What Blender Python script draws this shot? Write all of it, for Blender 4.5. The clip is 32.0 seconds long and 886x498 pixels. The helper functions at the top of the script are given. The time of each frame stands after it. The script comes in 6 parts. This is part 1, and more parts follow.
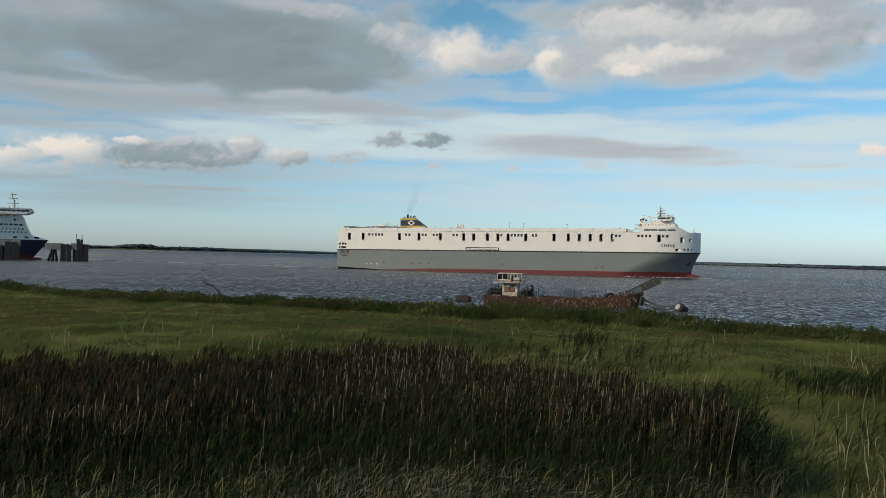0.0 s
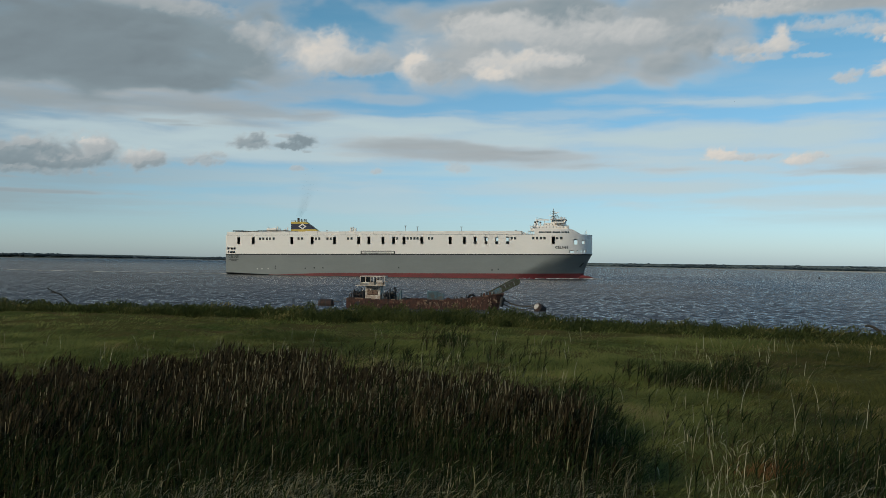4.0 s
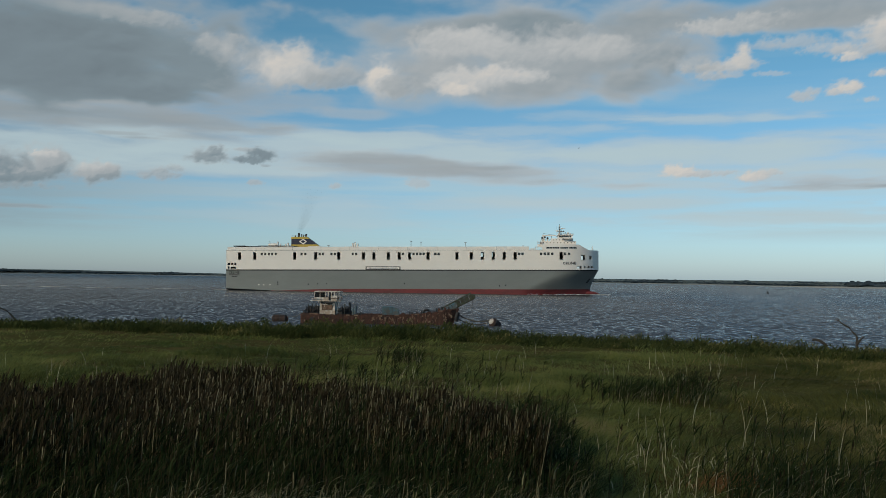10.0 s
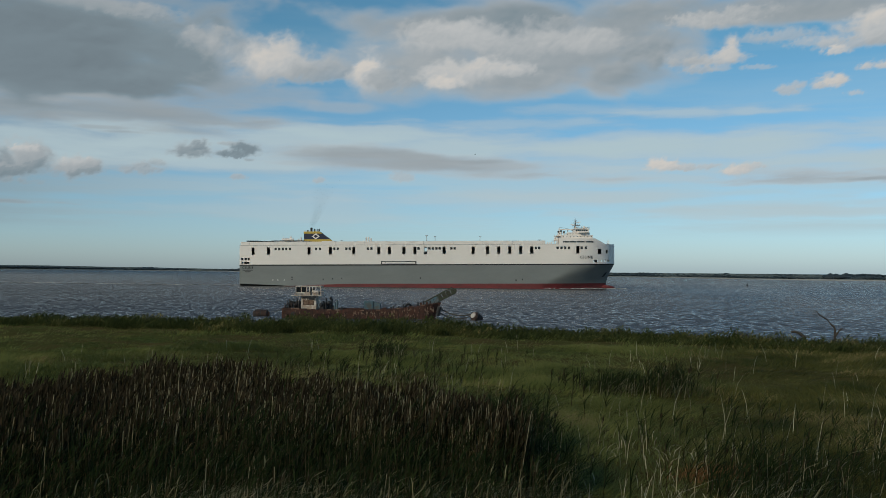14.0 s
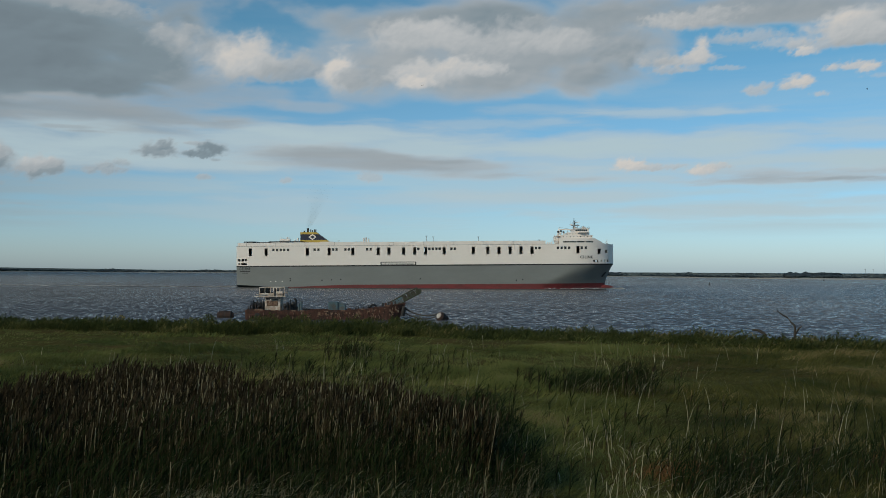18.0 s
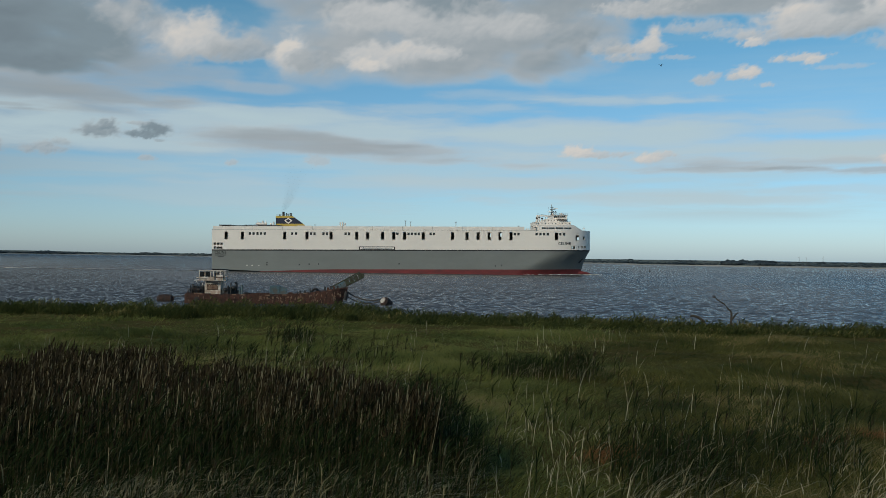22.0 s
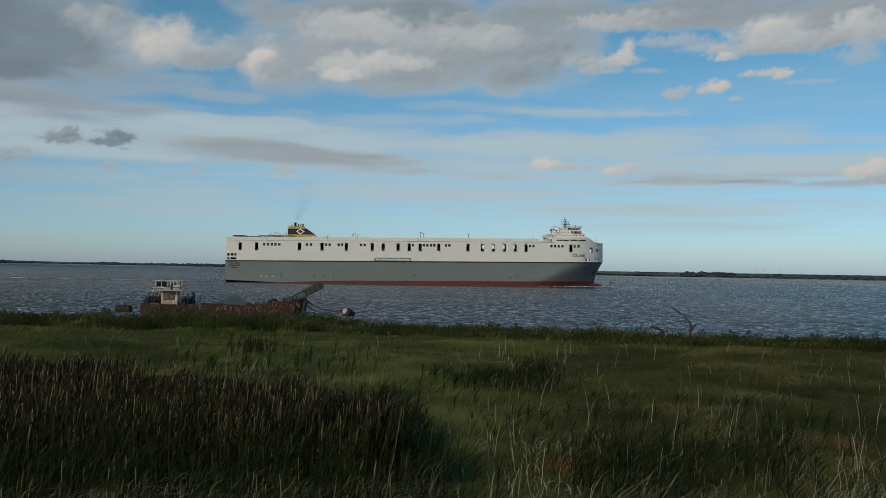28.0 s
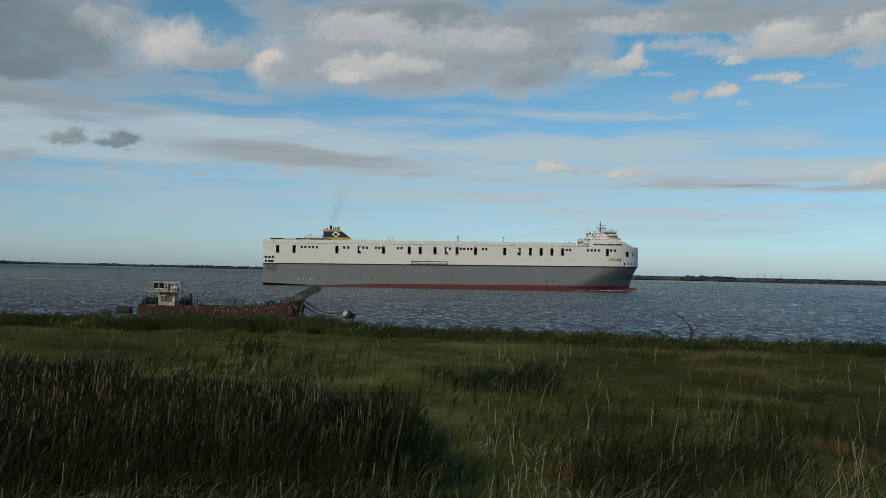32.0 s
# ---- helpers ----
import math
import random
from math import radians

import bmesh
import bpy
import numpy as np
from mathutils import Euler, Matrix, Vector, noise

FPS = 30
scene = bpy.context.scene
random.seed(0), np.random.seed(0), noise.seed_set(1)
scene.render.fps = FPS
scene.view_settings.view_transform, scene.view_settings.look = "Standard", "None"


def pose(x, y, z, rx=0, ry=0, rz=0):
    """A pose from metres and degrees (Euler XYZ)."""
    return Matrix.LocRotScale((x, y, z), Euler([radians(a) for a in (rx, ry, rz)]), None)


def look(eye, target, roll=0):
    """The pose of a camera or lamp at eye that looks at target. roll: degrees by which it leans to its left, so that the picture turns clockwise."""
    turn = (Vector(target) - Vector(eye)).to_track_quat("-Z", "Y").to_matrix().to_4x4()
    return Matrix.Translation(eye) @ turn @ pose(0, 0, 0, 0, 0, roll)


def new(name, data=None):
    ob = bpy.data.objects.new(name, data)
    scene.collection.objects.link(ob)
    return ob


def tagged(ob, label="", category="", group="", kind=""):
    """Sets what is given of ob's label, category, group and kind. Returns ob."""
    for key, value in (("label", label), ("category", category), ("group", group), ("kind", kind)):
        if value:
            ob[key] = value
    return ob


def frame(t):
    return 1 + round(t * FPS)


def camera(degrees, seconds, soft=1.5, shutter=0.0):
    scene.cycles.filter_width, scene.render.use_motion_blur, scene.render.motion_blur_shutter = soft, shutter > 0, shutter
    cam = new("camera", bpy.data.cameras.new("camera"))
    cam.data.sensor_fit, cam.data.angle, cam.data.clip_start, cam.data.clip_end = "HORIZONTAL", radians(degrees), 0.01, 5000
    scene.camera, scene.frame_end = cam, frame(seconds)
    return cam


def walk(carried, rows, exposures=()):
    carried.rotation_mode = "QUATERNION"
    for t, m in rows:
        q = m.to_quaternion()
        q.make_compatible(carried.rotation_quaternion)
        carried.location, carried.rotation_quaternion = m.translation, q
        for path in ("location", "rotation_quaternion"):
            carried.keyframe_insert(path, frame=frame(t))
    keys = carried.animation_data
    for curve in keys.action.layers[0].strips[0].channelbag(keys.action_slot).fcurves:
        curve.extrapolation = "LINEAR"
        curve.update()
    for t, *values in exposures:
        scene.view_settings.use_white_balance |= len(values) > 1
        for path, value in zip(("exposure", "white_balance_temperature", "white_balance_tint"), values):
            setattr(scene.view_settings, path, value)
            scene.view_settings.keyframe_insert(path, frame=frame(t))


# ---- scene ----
EYE = (0.0, 0.0, 11.5)          # water is z = 0, the marsh about 6.5
CAM = camera(52.2, 32.0, soft=0.55)
TURN = [                        # seconds, yaw, pitch, lean
    (0, 0.00, 0.30, 1.35),
    (0.5, -2.45, 0.48, 1.35),
    (1, -4.23, 0.67, 1.12),
    (1.5, -5.78, 0.80, 0.92),
    (2, -7.29, 0.85, 0.93),
    (2.5, -8.08, 0.53, 0.99),
    (3, -8.40, 0.58, 0.94),
    (3.5, -8.53, 0.58, 0.80),
    (5.5, -9.16, 0.93, 0.77),
    (6, -9.16, 0.62, 0.86),
    (6.5, -8.97, 0.44, 0.86),
    (7, -9.02, 0.63, 0.71),
    (7.5, -9.56, 0.91, 0.58),
    (8, -10.32, 1.01, 0.60),
    (8.5, -10.53, 1.26, 0.64),
    (9, -10.97, 1.35, 0.64),
    (9.5, -11.24, 1.47, 0.66),
    (10, -11.53, 1.63, 0.72),
    (10.5, -11.61, 1.78, 0.79),
    (11, -11.76, 1.76, 0.81),
    (11.5, -11.91, 1.66, 0.76),
    (12, -11.97, 1.55, 0.64),
    (12.5, -12.02, 1.48, 0.51),
    (13, -12.25, 1.38, 0.49),
    (13.5, -12.56, 1.30, 0.53),
    (14, -12.69, 1.27, 0.49),
    (14.5, -12.77, 1.37, 0.34),
    (16.5, -12.38, 1.63, 0.16),
    (17, -12.98, 1.63, 0.09),
    (17.5, -13.83, 1.45, 0.17),
    (18, -14.87, 1.30, 0.25),
    (18.5, -15.78, 1.22, 0.25),
    (19, -16.15, 1.03, 0.19),
    (19.5, -16.29, 0.82, 0.17),
    (20, -16.69, 0.76, 0.21),
    (20.5, -17.08, 0.77, 0.34),
    (21, -17.70, 0.73, 0.51),
    (21.5, -18.19, 0.64, 0.64),
    (22, -18.39, 0.38, 0.73),
    (22.5, -18.42, 0.22, 0.78),
    (23, -18.51, 0.32, 0.81),
    (23.5, -18.76, 0.41, 0.88),
    (24, -19.01, 0.59, 0.97),
    (24.5, -19.18, 0.79, 1.03),
    (25, -19.58, 0.92, 1.07),
    (25.5, -19.80, 0.95, 1.03),
    (27.5, -20.70, 1.13, 0.95),
    (28, -20.76, 1.10, 0.94),
    (28.5, -20.78, 1.01, 0.97),
    (29, -20.96, 1.00, 0.96),
    (29.5, -21.21, 1.06, 0.93),
    (30, -21.49, 1.16, 0.90),
    (30.5, -21.51, 1.08, 0.89),
    (31, -21.14, 1.00, 0.94),
    (31.5, -20.74, 1.03, 1.07),
    (32, -20.73, 1.28, 1.22),
]
walk(CAM, [(t, pose(*EYE, 90 + p, -r, y)) for t, y, p, r in TURN],
     exposures=[(0.0, 0.1, 6500, 2), (1.0, -0.10, 6450, 1), (3.0, -0.14, 6400, 0), (6.0, -0.14, 6350, 0), (7.5, -0.03, 6350, 0), (9.0, -0.19, 6300, 0),
                (10.0, -0.27, 6300, 0), (13.0, -0.31, 6250, 0), (17.0, -0.29, 6200, 0), (19.0, -0.30, 6200, 0), (21.0, -0.25, 6200, 0), (25.0, -0.26, 6150, 0),
                (28.0, -0.41, 6150, 0), (29.0, -0.26, 6150, 0), (30.0, -0.28, 6150, 0), (31.0, -0.38, 6150, 0), (32.0, -0.36, 6150, 0)])

# ---- light ----
SUN_AZ, SUN_EL = 236.0, 26.0    # behind the camera to its left, in the evening
world = bpy.data.worlds.new("evening_sky")
scene.world = world
world.use_nodes = True
wn = world.node_tree
sky = wn.nodes.new("ShaderNodeTexSky")
sky.sky_type = 'NISHITA'
sky.sun_disc = False
sky.sun_elevation = radians(SUN_EL)
sky.sun_rotation = radians(SUN_AZ)
sky.air_density, sky.dust_density, sky.ozone_density = 1.0, 1.2, 4.8
sky.altitude = 900
wn.nodes["Background"].inputs["Strength"].default_value = 0.12
# a haze tint painted into the sky: whiter and cooler towards the horizon, cyan above
way = wn.nodes.new("ShaderNodeTexCoord")
high = wn.nodes.new("ShaderNodeSeparateXYZ")
haze_ramp = wn.nodes.new("ShaderNodeValToRGB")
haze_ramp.color_ramp.elements[0].position, haze_ramp.color_ramp.elements[0].color = 0.0, (1.04, 1.06, 1.22, 1)
haze_ramp.color_ramp.elements[1].position, haze_ramp.color_ramp.elements[1].color = 0.25, (0.86, 1.06, 0.93, 1)
mid = haze_ramp.color_ramp.elements.new(0.06)
mid.color = (1.0, 1.02, 1.07, 1)
tint = wn.nodes.new("ShaderNodeMix")
tint.data_type, tint.blend_type = 'RGBA', 'MULTIPLY'
tint.inputs["Factor"].default_value = 1.0
wn.links.new(way.outputs["Generated"], high.inputs[0])
wn.links.new(high.outputs["Z"], haze_ramp.inputs[0])
wn.links.new(sky.outputs[0], tint.inputs[6])
wn.links.new(haze_ramp.outputs[0], tint.inputs[7])
wn.links.new(tint.outputs[2], wn.nodes["Background"].inputs["Color"])
sun_data = bpy.data.lights.new("sun", 'SUN')
sun_data.energy, sun_data.angle, sun_data.color = 2.45, radians(4), (1.0, 0.80, 0.58)
sun = new("sun", sun_data)
_a, _e = radians(SUN_AZ), radians(SUN_EL)
SUN_DIR = Vector((math.sin(_a) * math.cos(_e), math.cos(_a) * math.cos(_e), math.sin(_e)))
sun.matrix_world = look(SUN_DIR * 100, (0, 0, 0))


# ---- materials ----
def mat(name, base, rough=0.7, metal=0.0, spread=0.15, scale=1.0, second=None, amount=0.5, bump=0.0, bscale=None,
        stretch=(1, 1, 1), spec=0.4, grain=0.1):
    """A surface of one base colour with soft patches of a second one, fine grain and relief. scale: patches per metre."""
    m = bpy.data.materials.new(name)
    m.use_nodes = True
    nt = m.node_tree
    b = nt.nodes["Principled BSDF"]
    b.inputs["Roughness"].default_value, b.inputs["Metallic"].default_value = rough, metal
    b.inputs["Specular IOR Level"].default_value = spec
    co = nt.nodes.new("ShaderNodeTexCoord")
    mp = nt.nodes.new("ShaderNodeMapping")
    mp.inputs["Scale"].default_value = [scale * s for s in stretch]
    nt.links.new(co.outputs["Object"], mp.inputs[0])
    n1 = nt.nodes.new("ShaderNodeTexNoise")
    n1.inputs["Scale"].default_value, n1.inputs["Detail"].default_value, n1.inputs["Roughness"].default_value = 1.0, 5, 0.6
    nt.links.new(mp.outputs[0], n1.inputs["Vector"])
    ramp = nt.nodes.new("ShaderNodeValToRGB")
    ramp.color_ramp.elements[0].position, ramp.color_ramp.elements[1].position = 0.5 - amount * 0.25, 0.5 + (1 - amount) * 0.3 + 0.05
    two = second or tuple(c * (1 - spread) for c in base)
    ramp.color_ramp.elements[0].color, ramp.color_ramp.elements[1].color = (*two, 1), (*base, 1)
    nt.links.new(n1.outputs["Fac"], ramp.inputs[0])
    n2 = nt.nodes.new("ShaderNodeTexNoise")
    n2.inputs["Scale"].default_value, n2.inputs["Detail"].default_value = 9.0, 3
    nt.links.new(mp.outputs[0], n2.inputs["Vector"])
    mr = nt.nodes.new("ShaderNodeMapRange")
    mr.inputs["To Min"].default_value, mr.inputs["To Max"].default_value = 1 - grain * 2, 1 + grain * 2
    nt.links.new(n2.outputs["Fac"], mr.inputs["Value"])
    mx = nt.nodes.new("ShaderNodeMix")
    mx.data_type, mx.blend_type = 'RGBA', 'MULTIPLY'
    mx.inputs["Factor"].default_value = 1.0
    nt.links.new(ramp.outputs[0], mx.inputs[6])
    nt.links.new(mr.outputs[0], mx.inputs[7])
    nt.links.new(mx.outputs[2], b.inputs["Base Color"])
    if bump:
        n3 = nt.nodes.new("ShaderNodeTexNoise")
        n3.inputs["Scale"].default_value, n3.inputs["Detail"].default_value = bscale or 6.0, 4
        nt.links.new(mp.outputs[0], n3.inputs["Vector"])
        bp = nt.nodes.new("ShaderNodeBump")
        bp.inputs["Strength"].default_value, bp.inputs["Distance"].default_value = bump, 0.05
        nt.links.new(n3.outputs["Fac"], bp.inputs["Height"])
        nt.links.new(bp.outputs[0], b.inputs["Normal"])
    return m


def blade_mat(name, low, high, dry=None, dryness=0.15, rough=0.6, patch=0.12, single=1.0, swing=1.7):
    """Grass and reed: each blade its own mix of colours, in wide uneven patches."""
    m = bpy.data.materials.new(name)
    m.use_nodes = True
    nt = m.node_tree
    b = nt.nodes["Principled BSDF"]
    b.inputs["Roughness"].default_value = rough
    b.inputs["Specular IOR Level"].default_value = 0.04
    geo = nt.nodes.new("ShaderNodeNewGeometry")
    ramp = nt.nodes.new("ShaderNodeValToRGB")
    r = ramp.color_ramp
    r.elements[0].color, r.elements[1].color = (*low, 1), (*high, 1)
    r.elements[1].position = 1 - dryness if dry else 1.0
    if dry:
        e = r.elements.new(min(0.99, 1 - dryness * 0.6))
        e.color = (*dry, 1)
    co = nt.nodes.new("ShaderNodeTexCoord")
    n = nt.nodes.new("ShaderNodeTexNoise")
    n.inputs["Scale"].default_value, n.inputs["Detail"].default_value = patch, 3
    nt.links.new(co.outputs["Object"], n.inputs["Vector"])
    ad = nt.nodes.new("ShaderNodeMath")
    ad.operation = 'MULTIPLY_ADD'
    ad.inputs[1].default_value, ad.inputs[2].default_value = swing, -swing / 2
    nt.links.new(n.outputs["Fac"], ad.inputs[0])
    su = nt.nodes.new("ShaderNodeMath")
    su.operation = 'ADD'
    sc = nt.nodes.new("ShaderNodeMath")
    sc.operation = 'MULTIPLY_ADD'
    sc.inputs[1].default_value, sc.inputs[2].default_value = single, 0.5 - single * 0.5
    nt.links.new(geo.outputs["Random Per Island"], sc.inputs[0])
    nt.links.new(sc.outputs[0], su.inputs[0])
    nt.links.new(ad.outputs[0], su.inputs[1])
    nt.links.new(su.outputs[0], ramp.inputs[0])
    nt.links.new(ramp.outputs[0], b.inputs["Base Color"])
    # thin blades let some light through
    tl = nt.nodes.new("ShaderNodeBsdfTranslucent")
    mx = nt.nodes.new("ShaderNodeMixShader")
    mx.inputs[0].default_value = 0.4
    nt.links.new(ramp.outputs[0], tl.inputs[0])
    nt.links.new(b.outputs[0], mx.inputs[1])
    nt.links.new(tl.outputs[0], mx.inputs[2])
    nt.links.new(mx.outputs[0], nt.nodes["Material Output"].inputs[0])
    return m


M_WHITE = mat("ship_white_paint", (0.755, 0.695, 0.648), 0.45, scale=0.06, spread=0.03, grain=0.02, stretch=(1, 1, 2.5))
M_GREY = mat("ship_grey_paint", (0.183, 0.192, 0.186), 0.45, scale=0.05, spread=0.12, grain=0.03, stretch=(1, 1, 3))
M_BOOT = mat("red_antifouling", (0.17, 0.024, 0.026), 0.6, scale=0.25, second=(0.10, 0.022, 0.022), grain=0.15, stretch=(0.4, 1, 1.5))
M_BLACK = mat("black_paint", (0.02, 0.02, 0.022), 0.6, scale=1.0)
M_DECK = mat("deck_grey_green", (0.12, 0.14, 0.13), 0.8, scale=0.3)
M_NAVY = mat("navy_paint", (0.018, 0.022, 0.05), 0.45, scale=0.3, spread=0.2)
M_YELLOW = mat("yellow_paint", (0.55, 0.38, 0.07), 0.5, scale=0.3, spread=0.2)
M_GLASS = mat("dark_window_glass", (0.012, 0.014, 0.016), 0.12, scale=1.0, spec=0.6)
# dark steel; on inside decks and bulkheads the dark colour also paints shade
M_SHADE = mat("shade_dark_steel", (0.05, 0.05, 0.05), 0.8, scale=0.3)
M_STEEL = mat("grey_steel", (0.30, 0.31, 0.31), 0.5, 0.3, scale=0.6, spread=0.3)
M_RUST = mat("rusted_hull_plate", (0.082, 0.034, 0.022), 0.9, scale=1.3, stretch=(1.3, 1.3, 0.5), second=(0.022, 0.013, 0.011), amount=0.6, bump=0.5, grain=0.35)
# old pale paint; on the barge rim it also paints a highlight
M_RUSTPALE = mat("pale_paint_and_highlight", (0.20, 0.15, 0.105), 0.85, scale=2.2, second=(0.10, 0.045, 0.03), amount=0.6, grain=0.15)
M_OLDWHITE = mat("worn_white_paint", (0.80, 0.77, 0.72), 0.7, scale=0.9, second=(0.36, 0.28, 0.22), amount=0.25, grain=0.08)
M_BLUE = mat("faded_blue_paint", (0.05, 0.135, 0.185), 0.7, scale=0.8, second=(0.08, 0.08, 0.075), amount=0.4)
M_GREENMETAL = mat("weathered_green_paint", (0.045, 0.062, 0.036), 0.8, scale=2.2, second=(0.028, 0.018, 0.014), amount=0.6)
M_MUD = mat("estuary_mud", (0.17, 0.14, 0.11), 0.7, scale=0.2, spread=0.3, bump=0.5)
M_SOIL = mat("marsh_turf", (0.062, 0.075, 0.022), 0.95, scale=0.25, second=(0.085, 0.066, 0.027), bump=0.6, bscale=9, grain=0.25, spec=0.0)
M_WOOD = mat("dead_grey_wood", (0.05, 0.042, 0.034), 0.9, scale=3, spread=0.3, bump=0.4)
M_ROPE = mat("wet_rope", (0.05, 0.045, 0.04), 0.9, scale=4)
M_CONC = mat("weathered_concrete", (0.30, 0.28, 0.25), 0.9, scale=0.5, spread=0.3, bump=0.3)
M_TIMBER = mat("tarred_timber", (0.035, 0.03, 0.028), 0.85, scale=0.8, spread=0.3)
# leaf colour shifted to blue-grey to stand in for distance haze
M_FARWOOD = mat("far_woodland_haze_tint", (0.043, 0.058, 0.068), 0.95, scale=0.03, spread=0.4, grain=0.3)
M_SAND = mat("pale_river_sand", (0.34, 0.31, 0.27), 0.9, scale=0.02, spread=0.4)
M_FARFIELD = mat("far_fields", (0.060, 0.075, 0.058), 0.95, scale=0.006, second=(0.095, 0.092, 0.072), amount=0.5)


def water_mat():
    m = bpy.data.materials.new("muddy_river_water")
    m.use_nodes = True
    nt = m.node_tree
    b = nt.nodes["Principled BSDF"]
    b.inputs["Base Color"].default_value = (0.062, 0.060, 0.062, 1)
    b.inputs["Roughness"].default_value = 0.14
    b.inputs["IOR"].default_value = 1.33
    co = nt.nodes.new("ShaderNodeTexCoord")
    last = None
    # three sizes of wave tilt the surface: swell, wind waves, ripples
    for sc, st, tilt, turn in ((0.022, (0.6, 1.0, 1.0), 0.12, 25), (0.62, (1.9, 0.48, 1.0), 1.0, 6), (1.7, (2.0, 0.50, 1.0), 0.95, -5)):
        mp = nt.nodes.new("ShaderNodeMapping")
        mp.inputs["Scale"].default_value = st
        mp.inputs["Rotation"].default_value = (0, 0, radians(turn))
        n = nt.nodes.new("ShaderNodeTexNoise")
        n.inputs["Scale"].default_value, n.inputs["Detail"].default_value, n.inputs["Roughness"].default_value = sc, 3, 0.5
        su = nt.nodes.new("ShaderNodeVectorMath")
        su.operation = 'SUBTRACT'
        su.inputs[1].default_value = (0.5, 0.5, 0.5)
        mu = nt.nodes.new("ShaderNodeVectorMath")
        mu.operation = 'MULTIPLY'
        mu.inputs[1].default_value = (tilt * 0.6, tilt, 0)
        ad = nt.nodes.new("ShaderNodeVectorMath")
        nt.links.new(co.outputs["Object"], mp.inputs[0])
        nt.links.new(mp.outputs[0], n.inputs["Vector"])
        nt.links.new(n.outputs["Color"], su.inputs[0])
        nt.links.new(su.outputs[0], mu.inputs[0])
        nt.links.new(mu.outputs[0], ad.inputs[0])
        ad.inputs[1].default_value = (0, -0.27, 1)   # of the wave faces those towards the near shore show
        if last:
            nt.links.new(last.outputs[0], ad.inputs[1])
        last = ad
    nm = nt.nodes.new("ShaderNodeVectorMath")
    nm.operation = 'NORMALIZE'
    nt.links.new(last.outputs[0], nm.inputs[0])
    nt.links.new(nm.outputs[0], b.inputs["Normal"])
    return m


M_WATER = water_mat()
M_FOAM = mat("white_foam", (0.62, 0.62, 0.62), 0.8, scale=0.5, second=(0.25, 0.24, 0.24), amount=0.6)


# ---- mesh helpers ----
def part(name, bm, material, parent=None, label=""):
    """Link a bmesh, or (verts, faces), as one mesh object under a thing or a part."""
    me = bpy.data.meshes.new(name)
    if isinstance(bm, tuple):
        me.from_pydata(bm[0], [], bm[1])
    else:
        bm.to_mesh(me)
        bm.free()
    me.materials.append(material)
    ob = new(name, me)
    ob.parent = parent
    if label:
        ob["label"] = label
    return ob


def boxes(*specs, bevel=0.0):
    """A bmesh of boxes: (x0, x1, y0, y1, z0, z1) each."""
    bm = bmesh.new()
    for x0, x1, y0, y1, z0, z1 in specs:
        v = [bm.verts.new((x, y, z)) for z in (z0, z1) for y in (y0, y1) for x in (x0, x1)]
        for f in ((0, 2, 3, 1), (4, 5, 7, 6), (0, 1, 5, 4), (2, 6, 7, 3), (0, 4, 6, 2), (1, 3, 7, 5)):
            bm.faces.new([v[i] for i in f])
    if bevel:
        bmesh.ops.bevel(bm, geom=bm.edges[:], offset=bevel, segments=2, affect='EDGES', profile=0.5)
    return bm


def tube(points, radius, sides=6, bm=None, end=None):
    """A round bar through points; the radius may change to end."""
    bm = bm or bmesh.new()
    pts = [Vector(p) for p in points]
    rings = []
    for i, p in enumerate(pts):
        d = (pts[min(i + 1, len(pts) - 1)] - pts[max(i - 1, 0)]).normalized()
        a = d.orthogonal().normalized()
        c = d.cross(a)
        r = radius + ((end if end is not None else radius) - radius) * i / max(1, len(pts) - 1)
        rings.append([bm.verts.new(p + r * (math.cos(k * 2 * math.pi / sides) * a + math.sin(k * 2 * math.pi / sides) * c)) for k in range(sides)])
    for q, w in zip(rings, rings[1:]):
        for k in range(sides):
            bm.faces.new((q[k], q[(k + 1) % sides], w[(k + 1) % sides], w[k]))
    bm.faces.new(rings[0][::-1])
    bm.faces.new(rings[-1])
    return bm


def extrude(profile, y0, y1):
    """A prism: a closed profile of (x, z) between two y."""
    bm = bmesh.new()
    a = [bm.verts.new((x, y0, z)) for x, z in profile]
    b = [bm.verts.new((x, y1, z)) for x, z in profile]
    n = len(profile)
    bm.faces.new(a)
    bm.faces.new(b[::-1])
    for i in range(n):
        bm.faces.new((a[i], b[i], b[(i + 1) % n], a[(i + 1) % n]))
    bmesh.ops.recalc_face_normals(bm, faces=bm.faces)
    return bm


def thing(name, m, label, category, group="", kind=""):
    ob = new(name)
    ob.matrix_world = m
    return tagged(ob, label, category, group, kind)


def fast_mesh(name, verts, faces, material, parent=None):
    """A large mesh from numpy arrays: verts (n, 3), faces (m, 3 or 4)."""
    me = bpy.data.meshes.new(name)
    k = faces.shape[1]
    me.vertices.add(len(verts))
    me.vertices.foreach_set("co", np.ascontiguousarray(verts, dtype=np.float32).ravel())
    me.loops.add(faces.size)
    me.loops.foreach_set("vertex_index", np.ascontiguousarray(faces, dtype=np.int32).ravel())
    me.polygons.add(len(faces))
    me.polygons.foreach_set("loop_start", np.arange(0, faces.size, k, dtype=np.int32))
    me.polygons.foreach_set("loop_total", np.full(len(faces), k, dtype=np.int32))
    me.update(calc_edges=True)
    me.materials.append(material)
    ob = new(name, me)
    ob.parent = parent
    return ob


